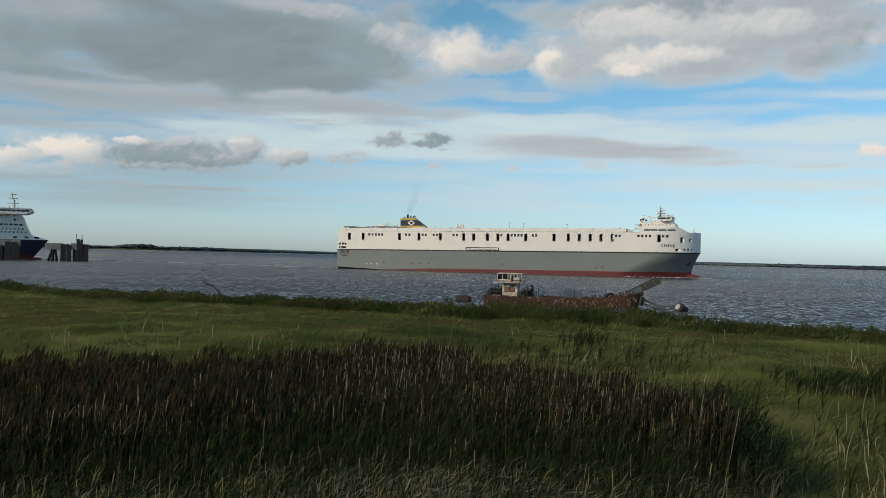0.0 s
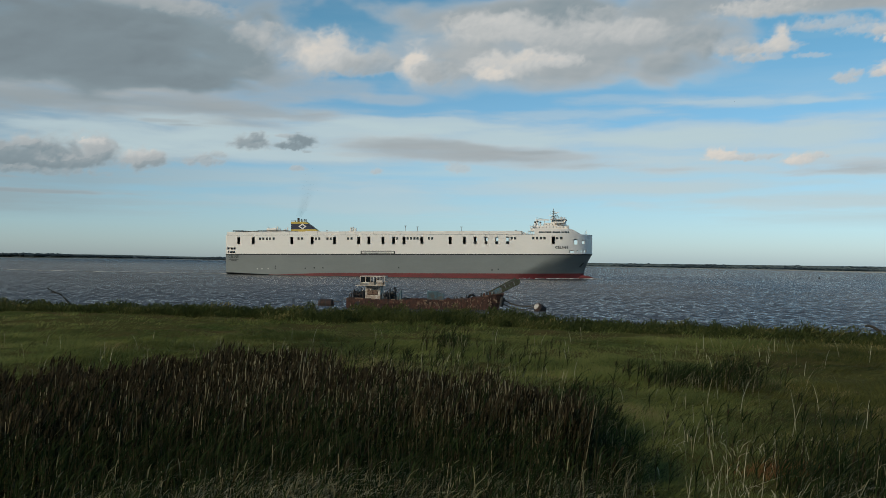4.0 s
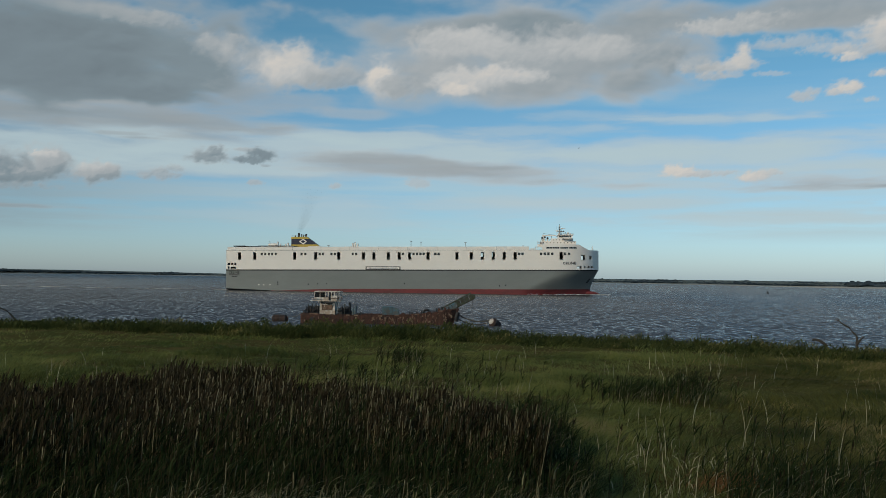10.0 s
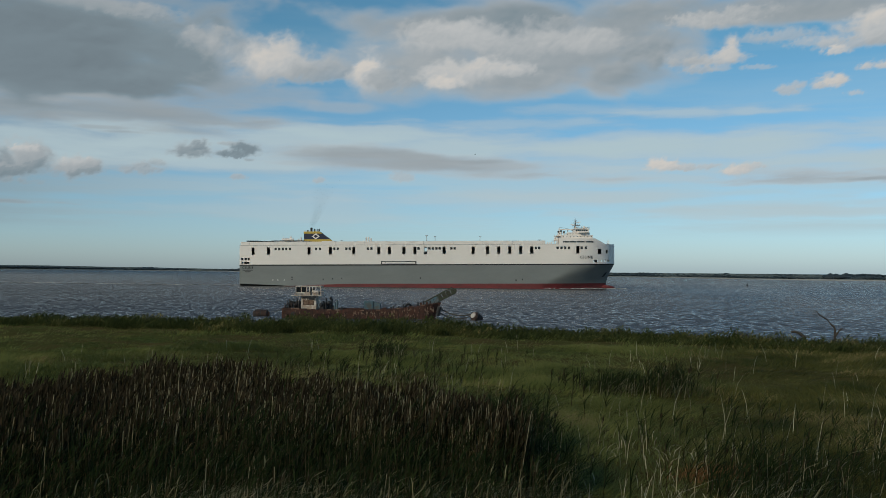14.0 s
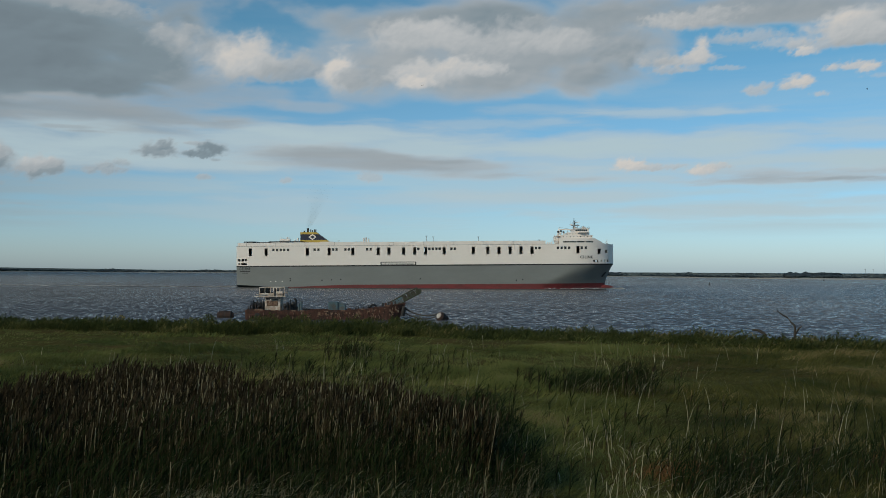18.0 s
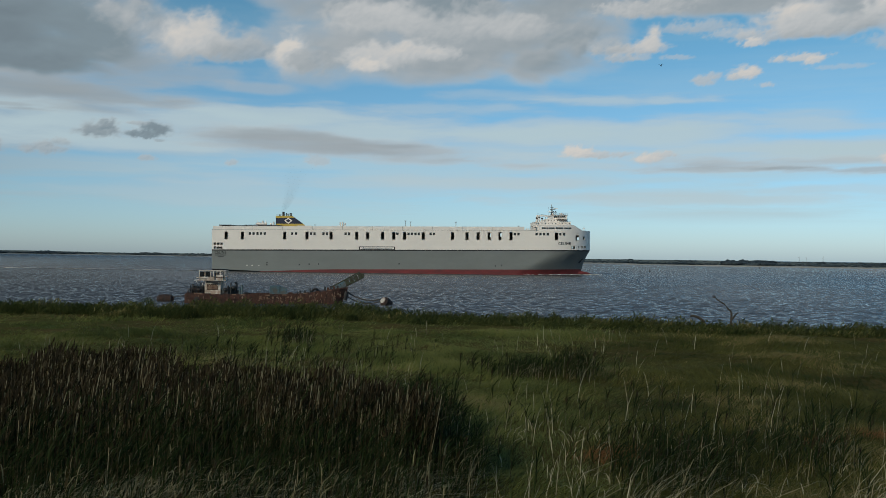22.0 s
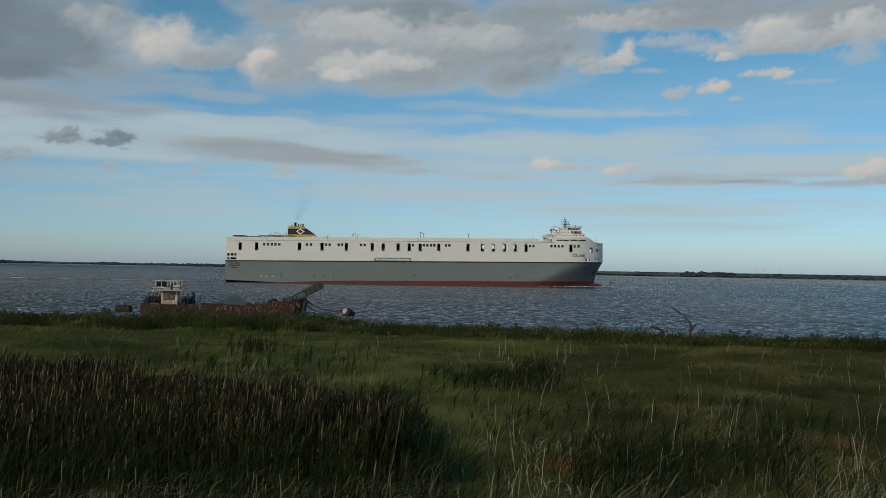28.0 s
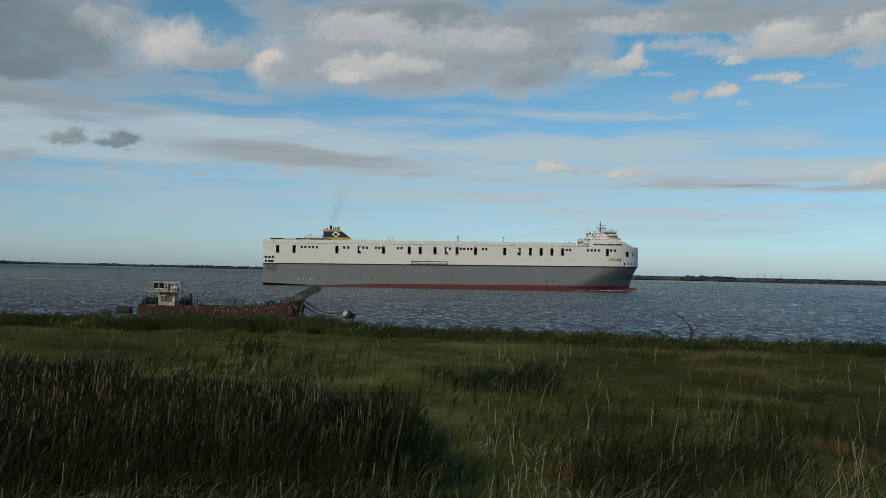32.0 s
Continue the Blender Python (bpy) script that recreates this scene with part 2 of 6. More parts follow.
def value_noise(x, y, seed):
    """Smooth noise 0..1 on arrays."""
    xi, yi = np.floor(x).astype(np.int64), np.floor(y).astype(np.int64)
    fx, fy = x - xi, y - yi
    fx, fy = fx * fx * (3 - 2 * fx), fy * fy * (3 - 2 * fy)

    def h(i, j):
        n = (i * 374761393 + j * 668265263 + seed * 974711) & 0xFFFFFFFF
        n = ((n ^ (n >> 13)) * 1274126177) & 0xFFFFFFFF
        return ((n ^ (n >> 16)) & 0xFFFF) / 65535.0
    return (h(xi, yi) * (1 - fx) + h(xi + 1, yi) * fx) * (1 - fy) + (h(xi, yi + 1) * (1 - fx) + h(xi + 1, yi + 1) * fx) * fy


def fbm(x, y, seed, octaves=5, gain=0.5):
    s, a, tot = 0.0, 1.0, 0.0
    for o in range(octaves):
        s = s + a * value_noise(x * 2 ** o + 17.3 * o, y * 2 ** o - 9.1 * o, seed + o)
        tot += a
        a *= gain
    return s / tot


# ---- the water, the ground, the far shore ----
def az_xy(az, r):
    return r * math.sin(radians(az)), r * math.cos(radians(az))


water = part("water", ([(-4900, -300, 0), (4900, -300, 0), (4900, 4900, 0), (-4900, 4900, 0)], [(0, 1, 2, 3)]), M_WATER)
tagged(water, "muddy grey-brown river water ruffled by the wind", "water", kind="structure")

EDGE_AZ = (-180, -110, -80, -45, -26, -23, -18, -13.4, -6.5, 0.7, 7.8, 14.7, 21, 26, 36, 44, 50, 80, 110, 180)
EDGE_R = (4600, 4600, 300, 135, 113, 96, 90, 87, 82, 74, 72, 70, 67.5, 67.5, 65, 68, 71, 120, 4600, 4600)


def edge_r(az):
    return np.interp(az, EDGE_AZ, EDGE_R) + 1.6 * (value_noise(np.asarray(az) * 0.6 + 500, np.asarray(az) * 0.0 + 3, 5) - 0.5)


def ground_z(x, y):
    """Height of the marsh, with the embankment under the camera and the drop to the river."""
    x, y = np.asarray(x, float), np.asarray(y, float)
    r, az = np.hypot(x, y), np.degrees(np.arctan2(x, y))
    z = 6.46 + 0.28 * fbm(x * 0.11 + 40, y * 0.11 + 40, 3, 4) + 0.34 * (fbm(x * 0.42 + 90, y * 0.34 + 90, 8, 3) - 0.35)
    s = np.clip((12.0 - y) / 9.5, 0, 1)
    s = s * s * (3 - 2 * s)
    b = np.clip((-y - 4.0) / 12.0, 0, 1)
    z = z + 3.4 * s * (1 - b * b * (3 - 2 * b))
    over = r - edge_r(az)
    k = np.clip(over / 26.0, 0, 1)
    return np.where(over > 0, z * (1 - k) - 3.0 * k - 0.9 * np.clip(over / 1.2, 0, 1) * (1 - k), z)


def build_ground():
    rad = np.concatenate([np.linspace(0.0, 30, 60), np.linspace(30.6, 125, 150), np.geomspace(128, 4800, 40)])
    az = np.concatenate([np.linspace(-180, -52, 40), np.linspace(-51, 71, 260), np.linspace(73, 180, 34)])
    A, R = np.meshgrid(az, rad)
    X, Y = R * np.sin(np.radians(A)), R * np.cos(np.radians(A))
    V = np.stack([X, Y, ground_z(X, Y)], -1).reshape(-1, 3)
    nr, na = R.shape
    i = np.arange(nr * na).reshape(nr, na)
    F = np.stack([i[:-1, :-1], i[:-1, 1:], i[1:, 1:], i[1:, :-1]], -1).reshape(-1, 4)
    ob = fast_mesh("ground", V, F[:, ::-1], M_SOIL)
    return tagged(ob, "low salt marsh with rough turf behind a river bank", "ground", kind="structure")


ground = build_ground()

FAR_AZ = (-60, -30, -21, -7, 5, 16, 26, 35, 46, 75)
FAR_R = (3000, 2900, 2880, 2700, 2380, 1760, 1620, 1400, 1400, 1450)


def far_r(az):
    return np.interp(az, FAR_AZ, FAR_R)


def build_far_shore():
    az = np.linspace(-60, 75, 500)
    rows = []
    for k, (dr, z) in enumerate(((0, -0.5), (12, 0.5), (60, 0.9), (140, 1.4), (420, 2.6), (900, 3.0), (1900, 3.2))):
        r = far_r(az) + dr
        h = z * (0.8 + 0.5 * value_noise(az * 0.35 + 70, az * 0 + k, 21)) + (0 if k < 3 else (2.5 if k == 3 else 9) * np.clip((-2 - az) / 9, 0, 1))
        rows.append(np.stack([r * np.sin(np.radians(az)), r * np.cos(np.radians(az)), h], -1))
    V = np.concatenate(rows)
    n = len(az)
    i = np.arange(len(V)).reshape(-1, n)
    F = np.stack([i[:-1, :-1], i[:-1, 1:], i[1:, 1:], i[1:, :-1]], -1).reshape(-1, 4)
    shore = fast_mesh("far_shore", V, F[:, ::-1], M_FARFIELD)
    tagged(shore, "low far shore of pale fields beyond the river", "far shore", kind="structure")
    # the tree lines on it: many rounded uneven crowns, distance haze put into their colour
    rng = np.random.default_rng(4)
    bm = bmesh.new()
    bmesh.ops.create_icosphere(bm, subdivisions=1, radius=1)
    base = np.array([v.co[:] for v in bm.verts])
    tri = np.array([[v.index for v in f.verts] for f in bm.faces])
    bm.free()
    verts, faces, off = [], [], 0
    for a in np.arange(-40, 62, 0.024):
        dens = value_noise(np.array(a * 0.9 + 200), np.array(1.5), 31)
        left = np.clip((-6 - a) / 8, 0, 1)
        hump = 0.85 * float(35.7 < a < 36.9) + 0.42 * float(36.9 <= a < 38.6)
        if rng.random() > 0.30 + 0.9 * dens + left + hump:
            continue
        r = far_r(a) + (rng.uniform(60, 260) if rng.random() < 0.6 else rng.uniform(260, 1500))
        hgt = 0.72 * (2.6 + 6.0 * dens * rng.uniform(0.5, 1.1) + 3.0 * left * rng.uniform(0.4, 1.2) + 5 * math.exp(-((a + 18.7) / 1.0) ** 4) + 8 * hump) * r / 2600
        wid = hgt * rng.uniform(0.8, 2.2)
        x, y = az_xy(a + rng.uniform(-.03, .03), r)
        v = base * (1 + 0.25 * rng.standard_normal((len(base), 1)) * 0.8)
        v = v * np.array([wid, wid, hgt * 0.55]) + np.array([x, y, 1.2 + hgt * 0.45 + 4 * left + 3.5 * math.exp(-((a + 18.7) / 1.0) ** 4)])
        verts.append(v)
        faces.append(tri + off)
        off += len(base)
    # pale mud and sand at the water's edge
    az = np.linspace(-40, 62, 300)
    up = 0.6 + 1.3 * value_noise(az * 0.8 + 11, az * 0 + 2, 6)
    edge = [np.stack([(far_r(az) - dr) * np.sin(np.radians(az)), (far_r(az) - dr) * np.cos(np.radians(az)), z * up], -1) for dr, z in ((45, -0.3), (20, 0.5), (-4, 1.0), (-9, 0.2))]
    i = np.arange(4 * len(az)).reshape(4, -1)
    F = np.stack([i[:-1, :-1], i[:-1, 1:], i[1:, 1:], i[1:, :-1]], -1).reshape(-1, 4)
    beach = fast_mesh("far_beach", np.concatenate(edge), F[:, ::-1], M_SAND)
    tagged(beach, "pale mud and sand along the far water's edge", "beach", kind="structure")
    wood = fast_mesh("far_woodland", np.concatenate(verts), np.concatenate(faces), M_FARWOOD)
    tagged(wood, "dark tree lines along the far shore, tinted blue for haze", "trees", kind="stuff")


build_far_shore()


# ---- the clouds: one level sheet, drifting ----
DIM = (0.74, 1.0)               # cloud tone is painted dimmer towards the left
VEIL = (0.80, 0.70, 0.50, 0.32, 0.14, 0.06)   # thin high haze, by height above the horizon
SHEET = 170.0                   # metres above the eye
SHEET_DRIFT = (0.225 * SHEET, -0.19 * SHEET)


# the sheet glows; sunlit and shaded cloud sides are painted as tone
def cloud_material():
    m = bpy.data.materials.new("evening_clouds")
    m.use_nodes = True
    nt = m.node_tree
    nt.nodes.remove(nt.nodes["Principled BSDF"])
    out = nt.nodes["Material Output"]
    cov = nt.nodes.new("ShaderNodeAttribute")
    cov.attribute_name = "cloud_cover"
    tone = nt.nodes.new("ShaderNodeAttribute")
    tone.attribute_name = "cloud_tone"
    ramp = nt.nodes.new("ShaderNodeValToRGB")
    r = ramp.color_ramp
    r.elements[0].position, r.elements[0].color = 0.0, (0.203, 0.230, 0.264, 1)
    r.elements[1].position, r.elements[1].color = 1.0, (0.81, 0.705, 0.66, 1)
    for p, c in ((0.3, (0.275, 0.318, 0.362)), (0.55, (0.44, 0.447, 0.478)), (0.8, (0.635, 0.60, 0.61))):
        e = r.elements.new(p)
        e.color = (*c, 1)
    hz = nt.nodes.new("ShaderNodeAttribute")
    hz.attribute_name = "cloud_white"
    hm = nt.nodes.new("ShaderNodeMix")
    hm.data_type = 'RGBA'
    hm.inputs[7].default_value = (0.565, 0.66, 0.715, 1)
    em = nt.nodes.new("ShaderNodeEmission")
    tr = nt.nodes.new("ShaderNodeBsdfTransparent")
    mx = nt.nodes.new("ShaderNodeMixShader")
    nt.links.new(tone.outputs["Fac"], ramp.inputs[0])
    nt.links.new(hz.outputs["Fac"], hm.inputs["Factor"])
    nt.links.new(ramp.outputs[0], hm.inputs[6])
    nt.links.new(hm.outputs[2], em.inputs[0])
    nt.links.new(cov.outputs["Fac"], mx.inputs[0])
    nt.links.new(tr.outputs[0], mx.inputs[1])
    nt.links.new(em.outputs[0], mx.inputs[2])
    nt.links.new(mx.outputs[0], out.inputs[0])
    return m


SKY_FORMS = []


def streak(az, el, w, h, cover, tone, white=0.0):
    """A level bar of stratus: bearing and height in degrees, half its width and height, how thick, how bright, how blue-white."""
    SKY_FORMS.append(("streak", az, el, w, h, cover, tone, white, 0.0))


def bank(az, el, w, h, cover, tone, relief=0.0):
    """A wide soft mass of grey cloud."""
    SKY_FORMS.append(("bank", az, el, w, h, cover, tone, 0.0, relief))


def heap(az, el, w, h, cover, tone, relief=0.0):
    """A heaped cloud with a lumpy outline; its brighter upper sunny side is painted into the tone."""
    SKY_FORMS.append(("heap", az, el, w, h, cover, tone, 0.0, relief))


streak(-13.0, 7.04, 6.80, 1.07, 0.8, 0.85, 1)
streak(-8.2, 8.17, 5.37, 0.50, 0.7, 0.85, 1)
streak(-5.0, 7.32, 5.01, 0.93, 0.75, 0.85, 1)
streak(-19.3, 6.94, 7.16, 0.50, 0.35, 0.8, 1)
streak(-25.7, 6.31, 4.30, 0.50, 0.5, 0.7, 1)
streak(-2.3, 6.51, 7.52, 0.72, 0.75, 0.86, 1)
streak(2.3, 7.93, 6.80, 0.86, 0.75, 0.9, 1)
streak(6.5, 8.55, 7.88, 0.50, 0.7, 0.9, 1)
streak(12.6, 7.54, 6.44, 0.86, 0.8, 0.9, 1)
streak(16.1, 9.01, 7.16, 0.36, 0.4, 0.85, 1)
streak(20.8, 7.37, 6.80, 1.07, 0.85, 0.92, 1)
streak(29.2, 7.33, 8.59, 0.93, 0.85, 0.92, 1)
streak(37.9, 6.54, 8.59, 0.64, 0.75, 0.9, 1)
streak(43.4, 6.30, 5.73, 0.64, 0.7, 0.85, 1)
streak(26.5, 9.63, 5.37, 0.32, 0.6, 0.9, 1)
streak(39.2, 7.81, 8.23, 0.43, 0.55, 0.88, 1)
streak(35.9, 8.47, 5.37, 0.32, 0.35, 0.85, 1)
streak(25.4, 5.67, 4.30, 0.32, 0.4, 0.85, 1)
streak(33.7, 3.61, 11.81, 0.43, 0.45, 0.9, 1)
streak(15.0, 4.47, 10.74, 0.64, 0.35, 0.85, 1)
streak(23.2, 4.60, 9.31, 0.36, 0.35, 0.88, 1)
streak(42.2, 4.07, 8.59, 0.32, 0.35, 0.88, 1)
streak(2.5, 3.57, 9.31, 0.72, 0.35, 0.8, 1)
streak(19.5, 9.93, 3.94, 0.32, 0.3, 0.85, 1)
bank(-20.4, 12.58, 15.04, 3.76, 0.78, 0.46)
bank(-24.6, 9.75, 9.31, 1.43, 0.7, 0.45)
streak(-23.4, 10.57, 6.80, 0.50, 0.75, 0.42)
streak(-23.7, 9.94, 5.01, 0.32, 0.8, 0.28)
streak(-17.1, 10.70, 5.73, 0.36, 0.6, 0.4)
streak(-12.7, 10.17, 6.80, 0.47, 0.85, 0.66)
streak(-22.5, 9.32, 4.65, 0.32, 0.6, 0.66)
streak(-21.8, 8.79, 9.31, 0.54, 0.75, 0.5)
streak(-16.1, 9.30, 6.44, 0.39, 0.7, 0.62)
streak(-9.6, 9.70, 6.44, 0.43, 0.7, 0.58)
streak(-9.6, 9.01, 10.74, 0.47, 0.8, 0.44)
streak(-18.7, 8.32, 8.95, 0.36, 0.6, 0.52)
streak(-3.6, 8.91, 4.65, 0.72, 0.75, 0.47)
streak(-3.9, 8.13, 2.86, 0.43, 0.6, 0.45)
streak(-1.8, 9.87, 3.94, 0.57, 0.5, 0.48)
streak(-24.5, 7.05, 5.37, 0.43, 0.7, 0.5)
streak(-25.4, 7.61, 5.01, 0.29, 0.5, 0.62)
streak(-1.8, 11.25, 3.58, 0.72, 0.5, 0.5)
bank(-24.4, 12.92, 4.65, 2.15, 0.6, 0.62)
bank(-9.0, 13.33, 8.59, 2.69, 0.85, 0.42)
bank(-14.0, 12.60, 11.81, 2.94, 0.97, 0.13)
bank(-9.6, 11.34, 6.80, 1.43, 0.95, 0.13)
bank(-8.2, 10.66, 3.22, 0.93, 0.9, 0.17)
bank(-17.8, 11.86, 6.80, 1.36, 0.85, 0.15)
bank(-5.4, 12.43, 2.86, 1.36, 0.85, 0.28)
heap(-7.4, 14.56, 2.51, 0.50, 0.75, 0.52, 0.3)
bank(-10.4, 14.91, 4.30, 0.50, 0.8, 0.62, 0.1)
heap(-3.7, 13.52, 1.61, 0.64, 0.8, 0.56, 0.4)
heap(-1.5, 12.81, 1.97, 0.79, 0.75, 0.55, 0.4)
bank(-22.6, 13.61, 3.94, 0.79, 0.6, 0.62, 0.1)
heap(-24.5, 4.31, 3.94, 0.50, 0.6, 0.62, 0.5)
heap(-22.4, 5.35, 2.79, 0.93, 0.97, 0.74, 0.5)
heap(-22.7, 5.66, 1.79, 0.57, 0.92, 0.96, 0.5)
heap(-25.8, 4.93, 1.07, 0.57, 0.95, 0.8, 0.5)
heap(-18.1, 5.40, 2.86, 0.86, 0.97, 0.3, 0.5)
heap(-18.6, 6.05, 1.22, 0.50, 0.92, 0.42, 0.5)
heap(-19.1, 6.32, 1.00, 0.29, 0.85, 0.88, 0.5)
heap(-15.3, 5.75, 2.69, 0.93, 0.97, 0.34, 0.5)
heap(-16.0, 6.26, 1.22, 0.43, 0.9, 0.48, 0.5)
heap(-12.3, 6.18, 1.29, 0.86, 0.97, 0.52, 0.5)
heap(-12.8, 6.64, 0.93, 0.29, 0.85, 0.85, 0.5)
heap(-13.6, 5.39, 2.15, 0.50, 0.9, 0.42, 0.5)
heap(-10.0, 5.62, 1.43, 0.61, 0.95, 0.52, 0.5)
heap(-9.8, 6.01, 0.86, 0.36, 0.8, 0.72, 0.5)
heap(-16.9, 4.85, 4.30, 0.29, 0.6, 0.5, 0.5)
streak(-22.9, 3.87, 5.37, 0.18, 0.6, 0.42)
streak(-15.9, 3.63, 4.65, 0.14, 0.7, 0.36)
streak(-20.1, 3.68, 4.30, 0.11, 0.45, 0.42)
streak(-17.3, 4.43, 1.07, 0.09, 0.5, 0.4)
streak(-8.7, 8.08, 1.79, 0.11, 0.6, 0.42)
streak(-7.8, 7.91, 1.43, 0.11, 0.6, 0.42)
heap(-6.4, 5.86, 1.50, 0.39, 0.75, 0.52, 0.15)
heap(-5.6, 6.20, 0.57, 0.29, 0.6, 0.5, 0.15)
heap(-3.6, 6.94, 1.22, 0.50, 0.92, 0.36, 0.15)
heap(-3.1, 7.36, 0.72, 0.39, 0.9, 0.36, 0.15)
heap(-0.4, 7.21, 0.93, 0.50, 0.97, 0.22, 0.15)
heap(-1.2, 6.86, 0.93, 0.29, 0.9, 0.22, 0.15)
heap(-1.9, 6.89, 0.43, 0.21, 0.85, 0.25, 0.15)
heap(-1.5, 7.50, 0.93, 0.14, 0.65, 0.5, 0.15)
heap(-0.7, 5.51, 0.64, 0.21, 0.7, 0.58, 0.15)
heap(4.2, 5.44, 0.50, 0.21, 0.65, 0.62, 0.15)
heap(9.3, 5.71, 0.93, 0.39, 0.6, 0.62, 0.15)
heap(-0.1, 6.57, 0.36, 0.11, 0.6, 0.3, 0.15)
streak(5.7, 7.17, 3.94, 0.57, 0.72, 0.47)
streak(8.2, 6.87, 5.37, 0.72, 0.78, 0.46)
streak(11.4, 6.57, 4.30, 0.57, 0.72, 0.5)
streak(14.2, 6.72, 2.15, 0.14, 0.6, 0.42)
streak(16.1, 6.11, 4.30, 0.43, 0.55, 0.56)
streak(14.6, 6.38, 3.94, 0.43, 0.5, 0.52)
streak(2.6, 6.45, 1.79, 0.18, 0.4, 0.5)
bank(-2.3, 10.91, 2.15, 0.79, 0.6, 0.44)
bank(0.1, 10.54, 3.22, 0.64, 0.45, 0.44)
bank(5.2, 9.85, 2.86, 0.32, 0.45, 0.6)
bank(5.6, 12.62, 2.86, 0.79, 0.45, 0.55)
bank(8.7, 10.77, 2.86, 0.72, 0.5, 0.5)
heap(1.2, 12.29, 2.51, 1.15, 0.95, 0.7, 0.4)
heap(1.1, 13.10, 1.22, 1.00, 0.95, 0.88, 0.3)
heap(0.8, 12.18, 1.50, 0.72, 0.85, 0.84, 0.4)
heap(3.9, 12.11, 2.15, 0.72, 0.8, 0.55, 0.3)
bank(16.0, 14.03, 9.31, 2.86, 0.9, 0.56, 0.05)
bank(12.6, 15.36, 7.52, 1.00, 0.85, 0.42)
bank(21.1, 13.46, 5.37, 1.43, 0.85, 0.48)
bank(15.4, 12.36, 7.16, 1.50, 0.85, 0.52)
bank(19.0, 11.95, 6.09, 1.07, 0.75, 0.54)
bank(16.1, 15.39, 6.80, 0.86, 0.8, 0.32)
bank(13.6, 11.04, 5.01, 0.72, 0.6, 0.52)
bank(11.0, 13.18, 2.51, 1.65, 0.55, 0.6)
bank(22.5, 11.88, 3.94, 0.79, 0.7, 0.4)
heap(6.6, 11.97, 1.07, 1.22, 0.97, 0.8, 0.3)
heap(6.4, 12.21, 0.72, 0.79, 0.95, 0.96, 0.2)
heap(8.1, 11.66, 1.43, 0.79, 0.8, 0.56)
heap(10.9, 14.16, 3.04, 0.93, 0.85, 0.8, 0.2)
heap(9.7, 14.41, 1.79, 0.64, 0.7, 0.72, 0.2)
heap(13.7, 14.21, 2.22, 0.79, 0.8, 0.76, 0.2)
heap(11.8, 11.84, 1.97, 0.79, 0.8, 0.84, 0.2)
heap(13.8, 12.38, 2.69, 0.61, 0.9, 0.86, 0.2)
heap(11.4, 11.49, 1.15, 0.50, 0.9, 0.95, 0.2)
heap(18.0, 13.91, 3.40, 0.86, 0.85, 0.72, 0.2)
heap(20.6, 14.05, 2.15, 0.72, 0.75, 0.72, 0.2)
heap(23.9, 13.47, 1.61, 1.00, 0.8, 0.46, 0.2)
heap(15.5, 13.29, 2.15, 0.57, 0.6, 0.66, 0.2)
heap(18.2, 15.12, 2.15, 0.43, 0.6, 0.6, 0.2)
heap(27.5, 12.61, 2.15, 0.47, 0.92, 0.8, 0.3)
heap(28.6, 13.02, 0.72, 0.64, 0.95, 0.88, 0.3)
heap(26.8, 12.06, 1.22, 0.29, 0.7, 0.66, 0.3)
heap(25.8, 12.73, 1.61, 0.57, 0.5, 0.58, 0.3)
bank(32.6, 15.34, 8.95, 0.93, 0.92, 0.46)
bank(31.0, 14.87, 6.80, 0.54, 0.9, 0.5)
bank(39.1, 14.34, 4.65, 1.07, 0.75, 0.55)
bank(41.4, 14.77, 4.30, 1.07, 0.9, 0.5)
heap(27.0, 14.79, 2.86, 0.54, 0.9, 0.72, 0.3)
heap(31.5, 13.71, 2.15, 0.47, 0.6, 0.72, 0.3)
heap(33.4, 13.32, 1.61, 0.29, 0.5, 0.78, 0.3)
heap(29.7, 13.64, 1.29, 0.29, 0.35, 0.7, 0.3)
heap(36.9, 13.87, 2.22, 0.93, 0.95, 0.76, 0.3)
heap(36.7, 14.29, 1.36, 0.57, 0.9, 0.88, 0.3)
heap(36.0, 13.14, 3.22, 0.47, 0.8, 0.7, 0.3)
heap(38.5, 13.31, 2.15, 0.57, 0.75, 0.66, 0.3)
heap(34.6, 12.70, 0.93, 0.29, 0.85, 0.9, 0.3)
heap(39.9, 13.46, 1.79, 0.72, 0.8, 0.66, 0.3)
heap(41.4, 14.26, 1.29, 0.64, 0.9, 0.82, 0.3)
heap(43.4, 13.55, 2.15, 0.86, 0.8, 0.7, 0.3)
heap(29.0, 15.16, 2.15, 0.43, 0.8, 0.66, 0.3)
heap(42.0, 12.46, 1.43, 0.50, 0.5, 0.7, 0.3)
heap(37.4, 11.74, 1.86, 0.29, 0.85, 0.86, 0.2)
heap(38.1, 11.51, 0.72, 0.25, 0.8, 0.92, 0.2)
heap(34.4, 10.97, 0.93, 0.43, 0.97, 0.92, 0.2)
heap(35.0, 11.08, 0.64, 0.25, 0.9, 0.9, 0.2)
heap(33.9, 10.76, 0.43, 0.21, 0.85, 0.8, 0.2)
heap(32.2, 10.64, 0.79, 0.36, 0.75, 0.72, 0.2)
heap(32.7, 10.92, 0.50, 0.25, 0.6, 0.75, 0.2)
heap(35.8, 10.27, 0.64, 0.18, 0.6, 0.85, 0.2)
heap(39.9, 11.10, 1.65, 0.18, 0.35, 0.85, 0.2)
heap(30.2, 12.07, 0.93, 0.18, 0.45, 0.8, 0.2)
heap(28.2, 12.11, 0.72, 0.21, 0.5, 0.75, 0.2)
streak(33.2, 5.73, 4.30, 0.47, 0.7, 0.62)
